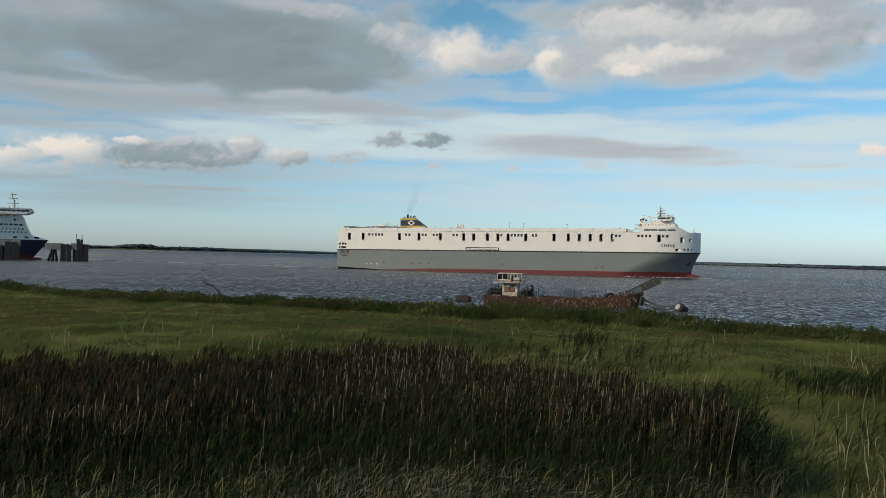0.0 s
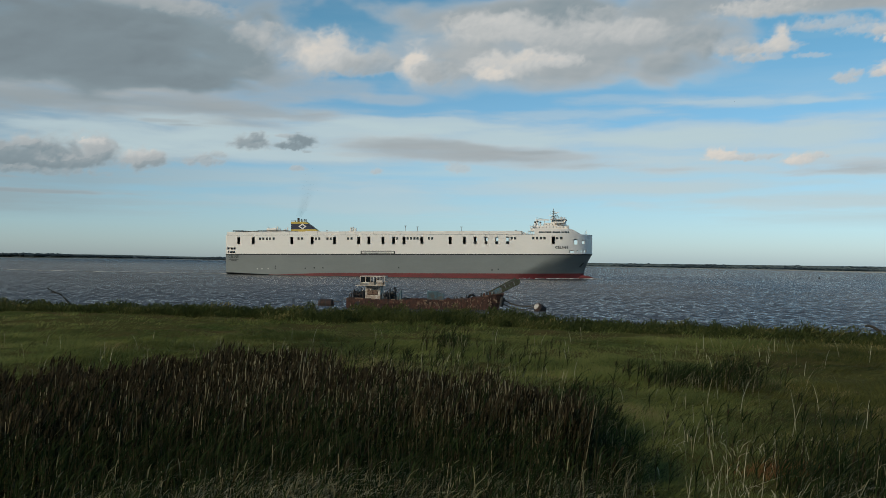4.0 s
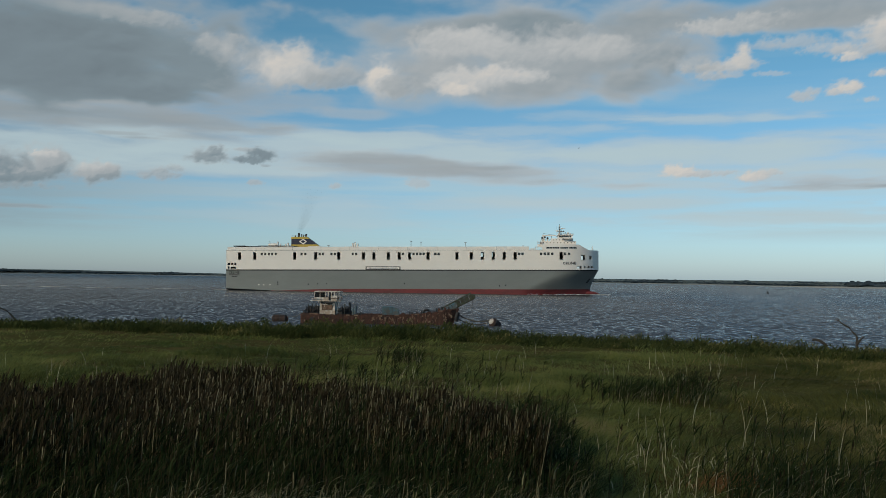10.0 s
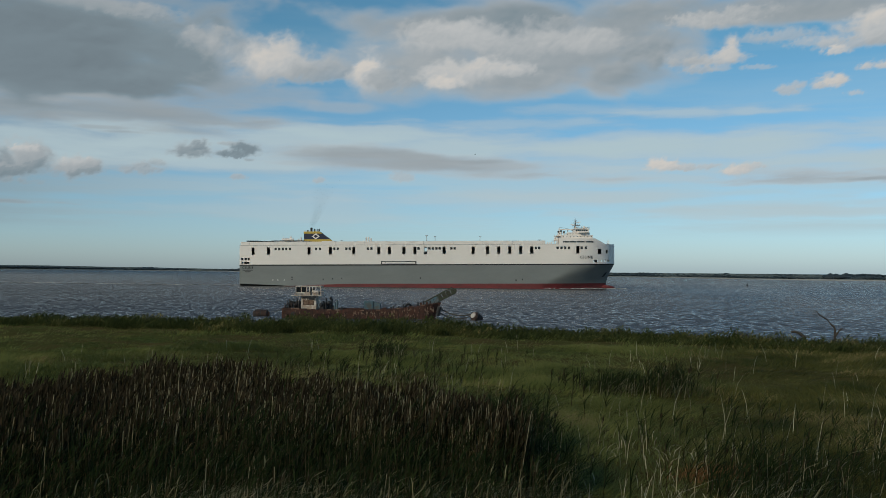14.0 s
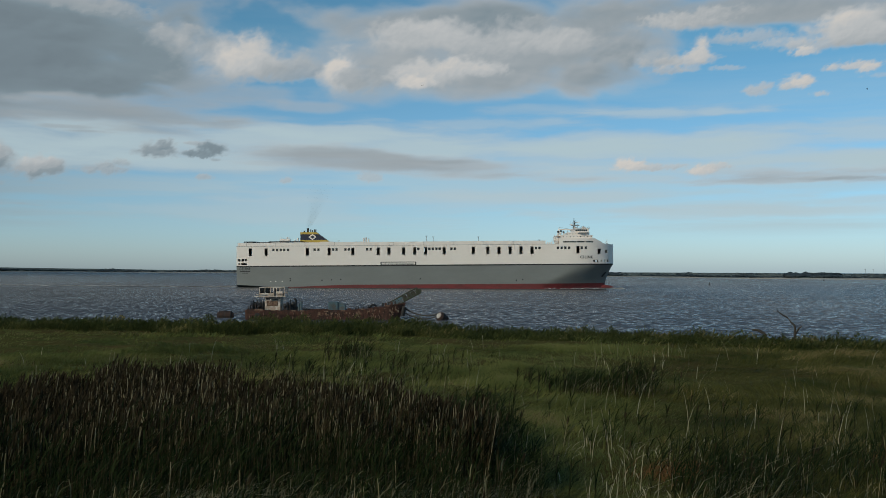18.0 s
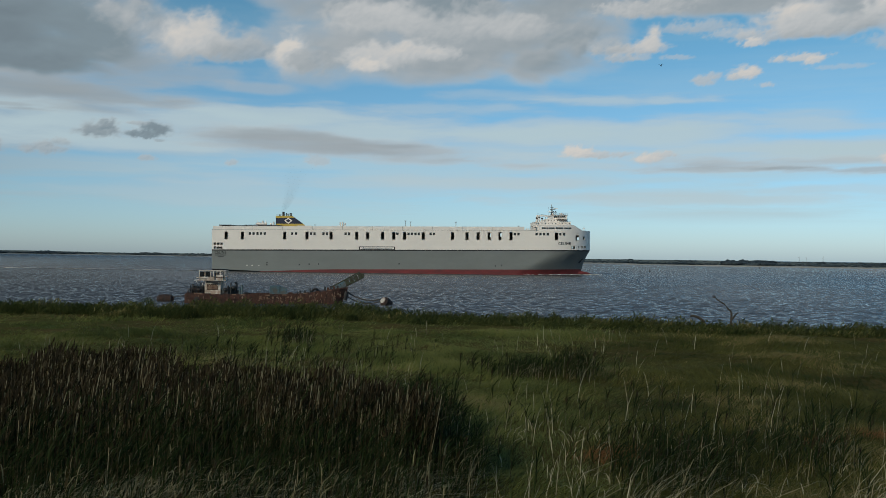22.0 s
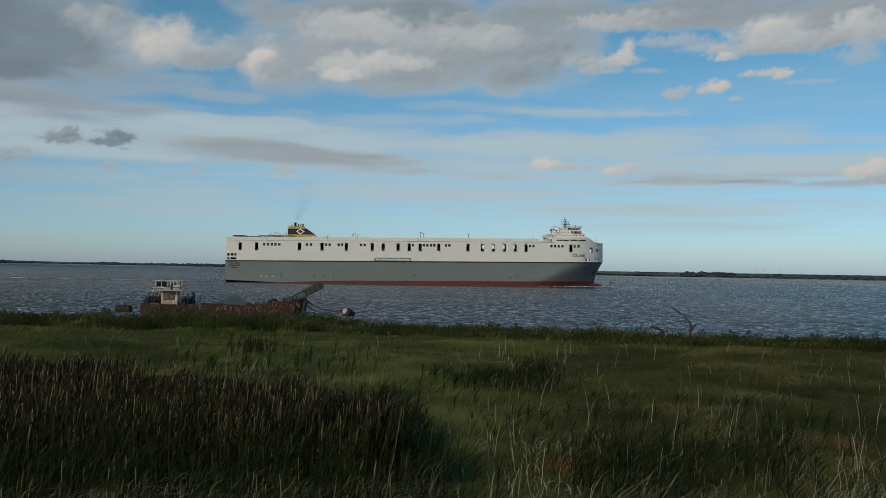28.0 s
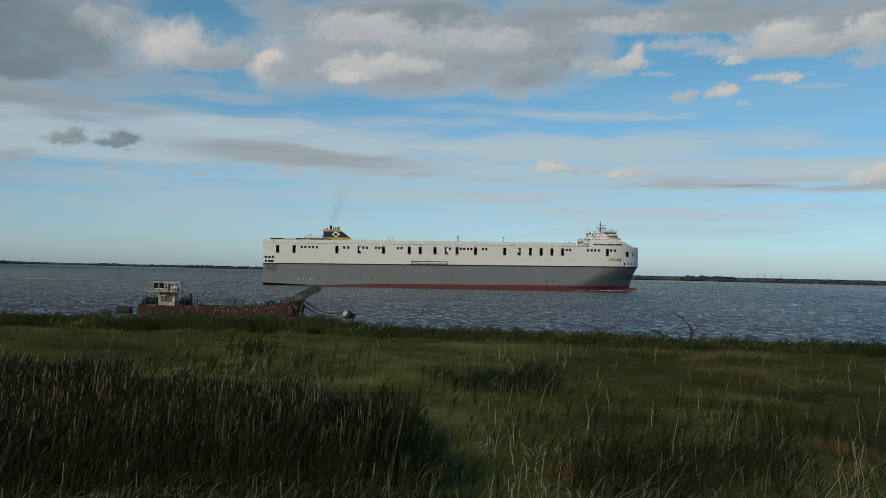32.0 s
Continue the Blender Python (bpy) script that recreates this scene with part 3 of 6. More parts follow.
streak(34.3, 5.39, 5.01, 0.25, 0.65, 0.5)
streak(38.2, 5.41, 2.15, 0.14, 0.7, 0.4)
streak(22.9, 5.65, 2.51, 0.21, 0.6, 0.62)
streak(42.5, 5.20, 4.65, 0.21, 0.7, 0.46)
streak(41.2, 5.71, 5.73, 0.32, 0.55, 0.56)
streak(17.9, 5.90, 2.86, 0.25, 0.5, 0.5)
heap(25.5, 6.44, 1.00, 0.47, 0.97, 0.94, 0.25)
heap(27.0, 6.27, 1.22, 0.25, 0.8, 0.74, 0.25)
heap(30.0, 6.09, 0.97, 0.43, 0.97, 0.9, 0.25)
heap(29.5, 6.03, 0.50, 0.29, 0.9, 0.95, 0.25)
heap(30.9, 6.30, 0.86, 0.21, 0.75, 0.8, 0.25)
heap(28.2, 6.34, 0.72, 0.18, 0.6, 0.72, 0.25)
heap(44.7, 5.85, 1.22, 0.64, 0.97, 0.92, 0.25)
heap(45.9, 5.43, 1.79, 0.36, 0.85, 0.6, 0.25)
heap(41.5, 0.60, 0.79, 0.14, 0.9, 0.95)
streak(38.6, 0.77, 4.30, 0.11, 0.5, 0.85, 1)


def build_clouds():
    az = np.linspace(-42, 60, 1050)
    el = np.concatenate([np.linspace(1.97, 18.0, 290), np.linspace(18.5, 60, 24)])
    A, E = np.meshgrid(az, el)
    cover = np.zeros_like(A)
    tone = np.full_like(A, 0.8)
    white = np.zeros_like(A)
    # the same slow swirl bends every form
    WA = A + 1.1 * (fbm(A * 0.35 + 11, E * 0.7 + 3, 501, 4) - 0.5)
    WE = E + 0.55 * (fbm(A * 0.35 + 71, E * 0.7 + 43, 502, 4) - 0.5)
    for seed, (kind, ca, ce, w, h, cv, tn, wh, rl) in enumerate(SKY_FORMS):
        i0, i1 = np.searchsorted(az, (ca - 2.4 * w - 1, ca + 2.4 * w + 1))
        j0, j1 = np.searchsorted(el, (ce - 2.6 * h - 0.5, ce + 2.6 * h + 0.5))
        if i1 - i0 < 2 or j1 - j0 < 2:
            continue
        cut = (slice(j0, j1), slice(i0, i1))
        warp = min(1.0, h / 0.9)
        jm, im = min(np.searchsorted(el, ce), len(el) - 1), min(max(np.searchsorted(az, ca), 0), len(az) - 1)
        a = A[cut] + (WA[cut] - A[cut] - WA[jm, im] + A[jm, im]) * warp
        e = E[cut] + (WE[cut] - E[cut] - WE[jm, im] + E[jm, im]) * warp
        da, de = (a - ca) / w, (e - ce) / h
        d = np.sqrt(da * da + de * de)
        if kind == "streak":
            f = 0.9 / max(0.22, min(h, 0.9))
            n0 = fbm(a * f * 0.13 + 50 + seed * 7.7, e * f + 20 + seed * 3.1, 11 + seed, 6, 0.55)
            dens = 1.40 - d + (n0 - 0.5) * 1.7
            k = np.clip(dens / 1.15, 0, 1)
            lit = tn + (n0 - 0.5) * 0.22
        elif kind == "bank":
            f = 0.75
            n0 = fbm(a * f * 0.42 + 50, e * f + 20, 11, 6, 0.5)
            n1 = fbm(a * f * 0.42 + 50 - 0.10, e * f + 20 + 0.16, 11, 6, 0.5)
            dens = 1.36 - d + (n0 - 0.5) * 1.3
            k = np.clip(dens / 1.0, 0, 1)
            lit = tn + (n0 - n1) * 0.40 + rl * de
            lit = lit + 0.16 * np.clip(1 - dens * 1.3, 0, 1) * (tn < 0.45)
        else:
            f = 1.0 / max(0.26, min(h, 1.0))
            n0 = fbm(a * f * 0.85 + 50 + seed * 7.7, e * f + 20 + seed * 3.1, 11 + seed, 6, 0.52)
            n1 = fbm(a * f * 0.85 + 50 + seed * 7.7 + 0.14, e * f + 20 + seed * 3.1 - 0.16, 11 + seed, 5, 0.5)
            lump = 1 - np.abs(2 * fbm(a * f * 1.4 + 9 + seed, e * f * 1.7 + 5, 211 + seed, 4) - 1)
            # flat below, heaped above
            dd = np.sqrt(da * da + np.where(de < 0, de * 1.25, de * 0.95) ** 2)
            dens = 1.20 + 0.20 * min(1, max(0, (h - 0.4) / 0.4)) - dd + (n0 - 0.5) * 1.25 + (lump - 0.75) * 0.5
            k = np.clip((dens + 0.02) / (0.72 + 0.25 * min(h, 1.2)), 0, 1)
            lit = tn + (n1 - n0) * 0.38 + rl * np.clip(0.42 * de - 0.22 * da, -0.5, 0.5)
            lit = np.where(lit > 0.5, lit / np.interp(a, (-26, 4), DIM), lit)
        k = k * k * (3 - 2 * k) * cv * np.clip((2.3 - d) / 0.6, 0, 1)
        tone[cut] = tone[cut] * (1 - k) + lit * k
        white[cut] = white[cut] * (1 - k) + wh * k
        cover[cut] += (1 - cover[cut]) * k
    edge = np.clip((E - 1.97) / 0.8, 0, 1) * np.clip((A + 42) / 4, 0, 1) * np.clip((60 - A) / 4, 0, 1)
    veil = np.clip((fbm(A * 0.06 + 5, E * 0.8 + 5, 71, 6, 0.58) - 0.36) * 3.6, 0.1, 1) * np.interp(E, (1.4, 3.5, 6, 8, 11, 15), VEIL)
    pale = np.clip((A + 14) / 22, 0, 1)          # veil painted greyer towards the left
    k = veil * (1 - cover)
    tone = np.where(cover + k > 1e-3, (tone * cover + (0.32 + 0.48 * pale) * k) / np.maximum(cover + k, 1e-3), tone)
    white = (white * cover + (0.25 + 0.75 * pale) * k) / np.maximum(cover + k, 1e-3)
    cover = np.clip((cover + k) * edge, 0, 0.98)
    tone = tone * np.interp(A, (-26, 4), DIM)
    R = SHEET / np.tan(np.radians(E))
    X, Y = R * np.sin(np.radians(A)), R * np.cos(np.radians(A))
    V = np.stack([X, Y, np.zeros_like(X)], -1).reshape(-1, 3)
    ne, na = A.shape
    i = np.arange(ne * na).reshape(ne, na)
    F = np.stack([i[:-1, :-1], i[:-1, 1:], i[1:, 1:], i[1:, :-1]], -1).reshape(-1, 4)
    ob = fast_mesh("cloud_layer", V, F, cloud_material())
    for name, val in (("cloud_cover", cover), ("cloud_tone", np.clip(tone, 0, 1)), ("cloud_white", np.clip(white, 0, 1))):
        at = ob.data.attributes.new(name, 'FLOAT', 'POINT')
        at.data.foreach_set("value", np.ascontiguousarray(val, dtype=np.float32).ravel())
    return tagged(ob, "broken evening clouds, painted grey below and warm white as if lit", "clouds", kind="structure")


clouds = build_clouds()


# ---- the passing ro-ro ship: x forward from the transom, y to port, z from the water ----
SHIP_L, SHIP_B = 232.5, 17.5
Z_KN, Z_DK, Z_TOP = 13.7, 25.8, 28.0     # foot of the white, weather deck, top of the bulwark
SHIP_N, SHIP_D, SHIP_S0, SHIP_V, SHIP_A = 17.54, 553.5, -248.73, 5.4427, -0.003375


def ship_pose(t):
    s = SHIP_S0 + (SHIP_V - 0.047) * t + SHIP_A * t * t
    s += 0.02 * max(0.0, t - 22.0) ** 2
    nx, ny = math.sin(radians(SHIP_N)), math.cos(radians(SHIP_N))
    d = SHIP_D + SHIP_B - 0.19 * t
    return pose(nx * d + ny * s, ny * d - nx * s, 0.55, 0, 0, -SHIP_N) @ pose(116, 0, 0) @ pose(0, 0, 0, 0, -0.62, 0) @ pose(-116, 0, 0)


def ship_half(x, z):
    """Half the breadth at a station and height: full amidships, a flared bow."""
    k = min(1, max(0, z / Z_KN))
    start = 184 + 30 * k - 12 * k ** 4
    tip = 227.0 + 5.5 * k ** 1.6 if z < Z_KN else SHIP_L
    if z <= 1.0:
        tip = 227.0
    if x <= start:
        b = SHIP_B
    else:
        u = min(1, (x - start) / (tip - start))
        b = SHIP_B * (1 - u ** (1.55 + 1.05 * k ** 4)) ** (0.62 + 0.38 * (1 - k))
    return b


def paint_line(x):
    """Lower edge of the grey paint: the counter aft, then the top of the red."""
    u = min(1, max(0, (x - 14) / 62))
    return max(0.30 + 1.60 * u * u * (3 - 2 * u), 2.1 - x * 0.045)


def ship_skin(x0, x1, zs, stations, proud=0.0):
    """Both sides of the hull between heights, with the stem."""
    xs = np.linspace(x0, x1, stations)
    xs = np.concatenate([xs[xs < 150], np.linspace(150, x1, 60)])
    bm = bmesh.new()
    for side in (-1, 1):
        rows = []
        for z in zs:
            k = min(1, max(0, z / Z_KN))
            tip = 227.0 + 5.5 * k ** 1.6 if z > 1.0 else 227.0
            tip = min(tip, SHIP_L)
            row = []
            for x in xs:
                xx = x if x < 150 else 150 + (x - 150) * (tip - 150) / (x1 - 150)
                zz = z if z != 1.9 else paint_line(xx)
                row.append(bm.verts.new((xx, side * (ship_half(xx, z) + proud), zz)))
            rows.append(row)
        for a, b in zip(rows, rows[1:]):
            for i in range(len(a) - 1):
                f = (a[i], a[i + 1], b[i + 1], b[i])
                bm.faces.new(f if side < 0 else f[::-1])
    bmesh.ops.remove_doubles(bm, verts=bm.verts, dist=0.01)
    for f in bm.faces:
        f.smooth = True
    return bm


def plan_line(side, z, n=40):
    xs = np.concatenate([[0], np.linspace(150, SHIP_L, n)])
    return [(x, side * ship_half(x, z)) for x in xs]


def pierced_wall(x0, x1, z0, z1, holes, side, thick=0.35, xs_extra=()):
    """The ship's side wall with openings right through it: holes are (x0, x1, z0, z1)."""
    xs = sorted({x0, x1, *xs_extra, *[h for q in holes for h in q[:2]]})
    zs = sorted({z0, z1, *[h for q in holes for h in q[2:]]})
    bm = bmesh.new()
    cache = {}

    def vert(x, z, inner):
        key = (x, z, inner)
        if key not in cache:
            cache[key] = bm.verts.new((x - (0.3 if inner and x > 225 else 0), side * max(0.02, ship_half(x, 20) - (thick if inner else 0)), z))
        return cache[key]

    def hollow(x, z):
        return any(a < x < b and c < z < d for a, b, c, d in holes)
    nx, nz = len(xs) - 1, len(zs) - 1
    solid = [[not hollow((xs[i] + xs[i + 1]) / 2, (zs[j] + zs[j + 1]) / 2) for j in range(nz)] for i in range(nx)]
    for i in range(nx):
        for j in range(nz):
            if not solid[i][j]:
                continue
            a, b, c, d = (xs[i], zs[j]), (xs[i + 1], zs[j]), (xs[i + 1], zs[j + 1]), (xs[i], zs[j + 1])
            bm.faces.new([vert(*p, False) for p in (a, b, c, d)])
            bm.faces.new([vert(*p, True) for p in (d, c, b, a)])
            for (di, dj), (p, q) in (((-1, 0), (d, a)), ((1, 0), (b, c)), ((0, -1), (a, b)), ((0, 1), (c, d))):
                ii, jj = i + di, j + dj
                if ii < 0 or jj < 0 or ii >= nx or jj >= nz or not solid[ii][jj]:
                    bm.faces.new((vert(*q, False), vert(*p, False), vert(*p, True), vert(*q, True)))
    bmesh.ops.recalc_face_normals(bm, faces=bm.faces)
    return bm


def lettering(name, text, size, m, material, parent, depth=0.03, squash=1.0):
    cu = bpy.data.curves.new(name, 'FONT')
    cu.body, cu.size, cu.extrude, cu.align_x = text, size, depth, 'CENTER'
    cu.offset = size * 0.015
    cu.space_character = 1.22
    tmp = bpy.data.objects.new(name, cu)
    me = bpy.data.meshes.new_from_object(tmp)
    bpy.data.objects.remove(tmp)
    me.materials.append(material)
    ob = new(name, me)
    ob.parent = parent
    ob.matrix_basis = m @ Matrix.Diagonal((squash, 1, 1, 1))
    return ob


# side openings: middle along the ship
TALL = (8.6, 18.4, 44.0, 57.4, 72.0, 87.6, 94.2, 103.2, 110.0, 116.6, 127.9, 145.7, 154.5)
TALL_FORE = (161.3, 168.0, 174.6, 181.3, 209.0)
SMALL = (22.9, 25.1, 27.5, 29.6, 31.9, 48.4, 50.8, 59.9, 62.0, 67.4, 69.5, 80.8, 83.0, 112.2, 118.9, 121.0, 123.2, 125.2, 132.4, 134.4,
         183.7, 185.8, 196.9, 199.2, 201.4, 203.7, 211.3, 213.8)


def build_ship():
    ship = thing("roro_ship", ship_pose(0), "long white and grey ro-ro cargo ship under way", "ship")
    part("lower_hull", ship_skin(0.0, 232.5, (1.9, 3.2, 4.5, 5.8, 7, 8.2, 9.5, 10.5, 11.5, 12.5, 13.4), 70), M_GREY, ship, "grey painted lower hull with flared bow")
    part("boot_top", ship_skin(29.0, 232.5, (-3.0, 0.0, 1.9), 60), M_BOOT, ship, "dull red underwater paint at the waterline")
    part("rubbing_strake", ship_skin(0.0, 232.5, (13.15, 13.4, 13.85), 40, 0.14), M_BLACK, ship)
    # stern: transom and the counter that rises out of the water
    bm = bmesh.new()
    q = [bm.verts.new(v) for v in ((0, -17.5, 13.5), (0, 17.5, 13.5), (0, 17.5, 2.1), (0, -17.5, 2.1))]
    bm.faces.new(q)
    part("transom", bm, M_GREY, ship)
    bm = bmesh.new()
    rows = [[bm.verts.new((x, y, z)) for y, z in ((-17.5, paint_line(x)), (-13.0, paint_line(x) - 1.6), (13.0, paint_line(x) - 1.6), (17.5, paint_line(x)))] for x in np.linspace(0, 46, 12)]
    for a, b in zip(rows, rows[1:]):
        for k in range(3):
            bm.faces.new((a[k], a[k + 1], b[k + 1], b[k]))
    # black here paints in the shade under the stern
    part("counter", bm, M_BLACK, ship, "underside of the stern, coloured black for its shade")
    # white upper sides with real openings
    holes = [(x - 0.95, x + 0.95, 20.0, 24.5) for x in TALL if x < 160] + [(x - 0.95, x + 0.95, 20.0, 24.5) for x in TALL_FORE]
    holes += [(x - 0.72, x + 0.72, 22.7, 24.3) for x in SMALL]
    stern_holes = [(1.0, 2.5, 16.6, 18.0), (3.2, 4.6, 16.6, 18.0), (5.2, 6.5, 16.6, 18.0), (1.2, 2.2, 14.3, 15.7), (2.9, 6.3, 14.3, 15.5)]
    bow_holes = [(221.2, 223.4, 19.7, 22.9), (226.2, 227.7, 20.2, 22.2), (218.4, 221.4, 14.6, 16.1), (223.0, 223.8, 15.0, 16.2), (225.2, 226.3, 14.9, 16.3), (227.3, 228.4, 14.9, 16.3)]
    fine = list(np.linspace(200, 231, 24)) + list(np.linspace(231.3, SHIP_L, 6))
    far_holes = [(x - 0.8, x + 0.8, 22.4, 24.7) for x in (57.0, 113.0, 158.6, 165.0, 171.6, 178.2)] + bow_holes
    for side, cut in ((-1, holes + stern_holes + bow_holes), (1, far_holes)):
        part("upper_side", pierced_wall(0, SHIP_L, Z_KN + 0.03, Z_DK, cut, side, xs_extra=fine), M_WHITE, ship)
    part("upper_transom", boxes((0.0, 0.35, -17.1, 17.1, Z_KN, Z_DK)), M_WHITE, ship)
    for x in SMALL:
        part("window", boxes((x - 0.74, x + 0.74, -17.25, -17.15, 22.68, 24.32)) if x < 200 else
             boxes((x - 0.74, x + 0.74, -ship_half(x, 20) + 0.28, -ship_half(x, 20) + 0.36, 22.68, 24.32)), M_GLASS, ship)
    # decks inside, coloured dark for the shade there, and the weather deck
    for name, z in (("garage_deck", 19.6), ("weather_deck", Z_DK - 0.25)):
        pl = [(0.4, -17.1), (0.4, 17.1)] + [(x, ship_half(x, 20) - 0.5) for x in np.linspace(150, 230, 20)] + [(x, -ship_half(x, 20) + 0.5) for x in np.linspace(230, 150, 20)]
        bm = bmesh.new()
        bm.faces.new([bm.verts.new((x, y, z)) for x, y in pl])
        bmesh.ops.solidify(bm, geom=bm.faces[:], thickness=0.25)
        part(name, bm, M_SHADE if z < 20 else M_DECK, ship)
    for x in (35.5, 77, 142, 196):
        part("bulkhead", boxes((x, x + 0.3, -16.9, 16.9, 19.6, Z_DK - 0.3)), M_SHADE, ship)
    # set-back bulwark round the weather deck
    part("bulwark", boxes((0.6, 189.5, -17.15, -16.9, Z_DK - 0.1, Z_TOP), (0.6, 189.5, 16.9, 17.15, Z_DK - 0.1, Z_TOP), (0.6, 0.9, -16.9, 16.9, Z_DK - 0.1, Z_TOP),
                          (189.2, 189.5, -16.9, 16.9, Z_DK - 0.1, Z_TOP)), M_WHITE, ship)
    part("deck_edge_line", boxes((0.0, 198, -17.62, -17.1, Z_DK - 0.05, Z_DK + 0.1), (0.0, 198, 17.1, 17.62, Z_DK - 0.05, Z_DK + 0.1)), M_STEEL, ship)
    # side door recess
    part("side_door", boxes((89.0, 110.8, -17.75, -17.45, 13.9, 14.15), (89.0, 110.8, -17.75, -17.45, 15.35, 15.75), (89.0, 89.6, -17.75, -17.45, 14.15, 15.35), (110.2, 110.8, -17.75, -17.45, 14.15, 15.35)), M_BLACK, ship)
    part("door_panel", boxes((89.6, 110.2, -17.62, -17.5, 14.15, 15.35)), M_WHITE, ship, "white door panel")
    part("door_ramp", boxes((91.0, 109.2, -17.72, -17.6, 14.4, 14.65), (91.6, 92.0, -17.72, -17.6, 14.65, 15.3)), M_STEEL, ship)
    # bow house
    bm = bmesh.new()
    rows = []
    for side in (-1, 1):
        row = []
        for x in np.linspace(197.5, 231.9, 40):
            top = 29.2 if x < 219.8 else 29.2 - (x - 219.8) * 6.5 / 12.1
            row.append((bm.verts.new((x, side * ship_half(x, 20), Z_DK if x < 224 else min(Z_DK, top - 0.05))), bm.verts.new((x, side * (ship_half(x, 20) - 0.25), top))))
        rows.append(row)
        for a, b in zip(row, row[1:]):
            bm.faces.new((a[0], b[0], b[1], a[1]))
    for (a, b), (c, d) in zip(zip(rows[0], rows[0][1:]), zip(rows[1], rows[1][1:])):
        bm.faces.new((a[1], b[1], d[1], c[1]))
    bm.faces.new((rows[0][0][0], rows[0][0][1], rows[1][0][1], rows[1][0][0]))
    bmesh.ops.recalc_face_normals(bm, faces=bm.faces)
    part("bow_house", bm, M_WHITE, ship, "white bow superstructure sloping to the stem")
    # bridge front windows, pane by pane in four groups
    for x0, n in ((200.2, 4), (204.2, 4), (208.6, 5), (213.9, 5)):
        for k in range(n):
            x = x0 + k * 0.92
            y = -ship_half(x + 0.4, 20) + 0.08
            part("bridge_pane", boxes((x, x + 0.8, y - 0.10, y + 0.10, 26.7, 27.6)), M_GLASS, ship)
    tier = part("bridge_tier", boxes((196.6, 218.2, -14.5, 14.5, 29.2, 31.3), bevel=0.12), M_WHITE, ship, "white lower bridge tier")
    for x in np.arange(198.4, 217.5, 2.1):
        part("porthole", tube([(x, -14.58, 30.3), (x, -14.4, 30.3)], 0.30, 10), M_GLASS, tier)
    part("tier_rail", tube([(196.8, -14.4, 32.2), (203.0, -14.4, 32.2)], 0.06, 5), M_STEEL, tier)
    for x in np.arange(196.8, 203.1, 1.03):
        part("tier_rail_post", tube([(x, -14.4, 31.3), (x, -14.4, 32.2)], 0.05, 5), M_STEEL, tier)
    upper = part("upper_tier", boxes((203.0, 216.4, -13.4, 13.4, 31.3, 33.0), bevel=0.1), M_WHITE, ship, "white upper bridge tier")
    for x in np.arange(204.6, 210.0, 1.8):
        part("porthole", tube([(x, -13.48, 32.1), (x, -13.3, 32.1)], 0.26, 10), M_GLASS, upper)
    wheel = part("wheelhouse", extrude([(207.4, 33.0), (207.4, 35.2), (215.4, 35.2), (216.4, 34.5), (215.7, 33.0)], -12.5, 12.5), M_WHITE, ship, "white navigation bridge")
    for k in range(6):
        x = 208.0 + k * 1.22
        part("pane", boxes((x, x + 1.06, -12.6, -12.45, 33.7, 34.7)), M_GLASS, wheel)
    part("bridge_roof", boxes((206.8, 216.8, -13.2, 13.2, 35.2, 35.4)), M_WHITE, wheel)
    part("bridge_wing", boxes((209.5, 215.6, -17.2, 17.2, 32.7, 33.6)), M_WHITE, ship)
    for z in (35.8, 36.2):
        part("top_rail", tube([(206.9, -13.0, z), (216.6, -13.0, z)], 0.05, 5), M_STEEL, ship)
    for x in np.arange(206.9, 216.7, 1.38):
        part("rail_post", tube([(x, -13.0, 35.4), (x, -13.0, 36.2)], 0.045, 5), M_STEEL, ship)
    for x, h in ((197.6, 33.2), (199.2, 33.6), (200.9, 33.0)):
        vent = part("deck_vent", tube([(x, -11.5, 31.3), (x, -11.5, h)], 0.42, 9), M_WHITE, ship)
        part("vent_cowl", tube([(x, -11.5, h), (x + 0.1, -11.8, h + 0.55)], 0.62, 9), M_SHADE, vent, "dark vent cowl")
    for x, y in ((213.4, -9), (211.8, -10), (209.6, -9.5)):
        part("deck_lamp", tube([(x, y, 35.4), (x, y, 36.8), (x + 0.3, y, 37.0)], 0.12, 6), M_STEEL, ship)
    for x, y, r in ((213.6, -6, 0.75), (215.2, -3, 0.55), (208.2, -8, 0.6)):
        bm = bmesh.new()
        bmesh.ops.create_uvsphere(bm, u_segments=14, v_segments=10, radius=r)
        bmesh.ops.translate(bm, verts=bm.verts, vec=(x, y, 35.9 + r * 0.6))
        part("satellite_dome", bm, M_WHITE, ship, "white satellite dome")
    mast = part("main_mast", tube([(208.4, 0, 34.0), (208.6, 0, 39.0), (208.4, 0, 42.6)], 0.75, 8, None, 0.12), M_STEEL, ship, "grey radar mast with yards")
    for z, w in ((36.2, 1.6), (37.6, 2.6), (39.3, 1.7), (40.6, 1.0)):
        part("yard", boxes((208.3 - w * 0.5, 208.3 + w * 1.25, -w, w, z, z + 0.22)), M_STEEL, mast)
    part("radar_scanner", boxes((209.2, 212.2, -0.2, 0.2, 39.7, 40.05), (210.3, 210.7, -0.2, 0.2, 39.3, 39.8), bevel=0.03), M_WHITE, mast)
    part("radar_scanner", boxes((205.6, 208.0, -0.2, 0.2, 38.2, 38.5), (206.6, 207.0, -0.2, 0.2, 37.7, 38.3), bevel=0.03), M_WHITE, mast)
    part("whip_aerial", tube([(206.8, 2, 36), (206.7, 2, 41)], 0.06, 4), M_STEEL, mast)
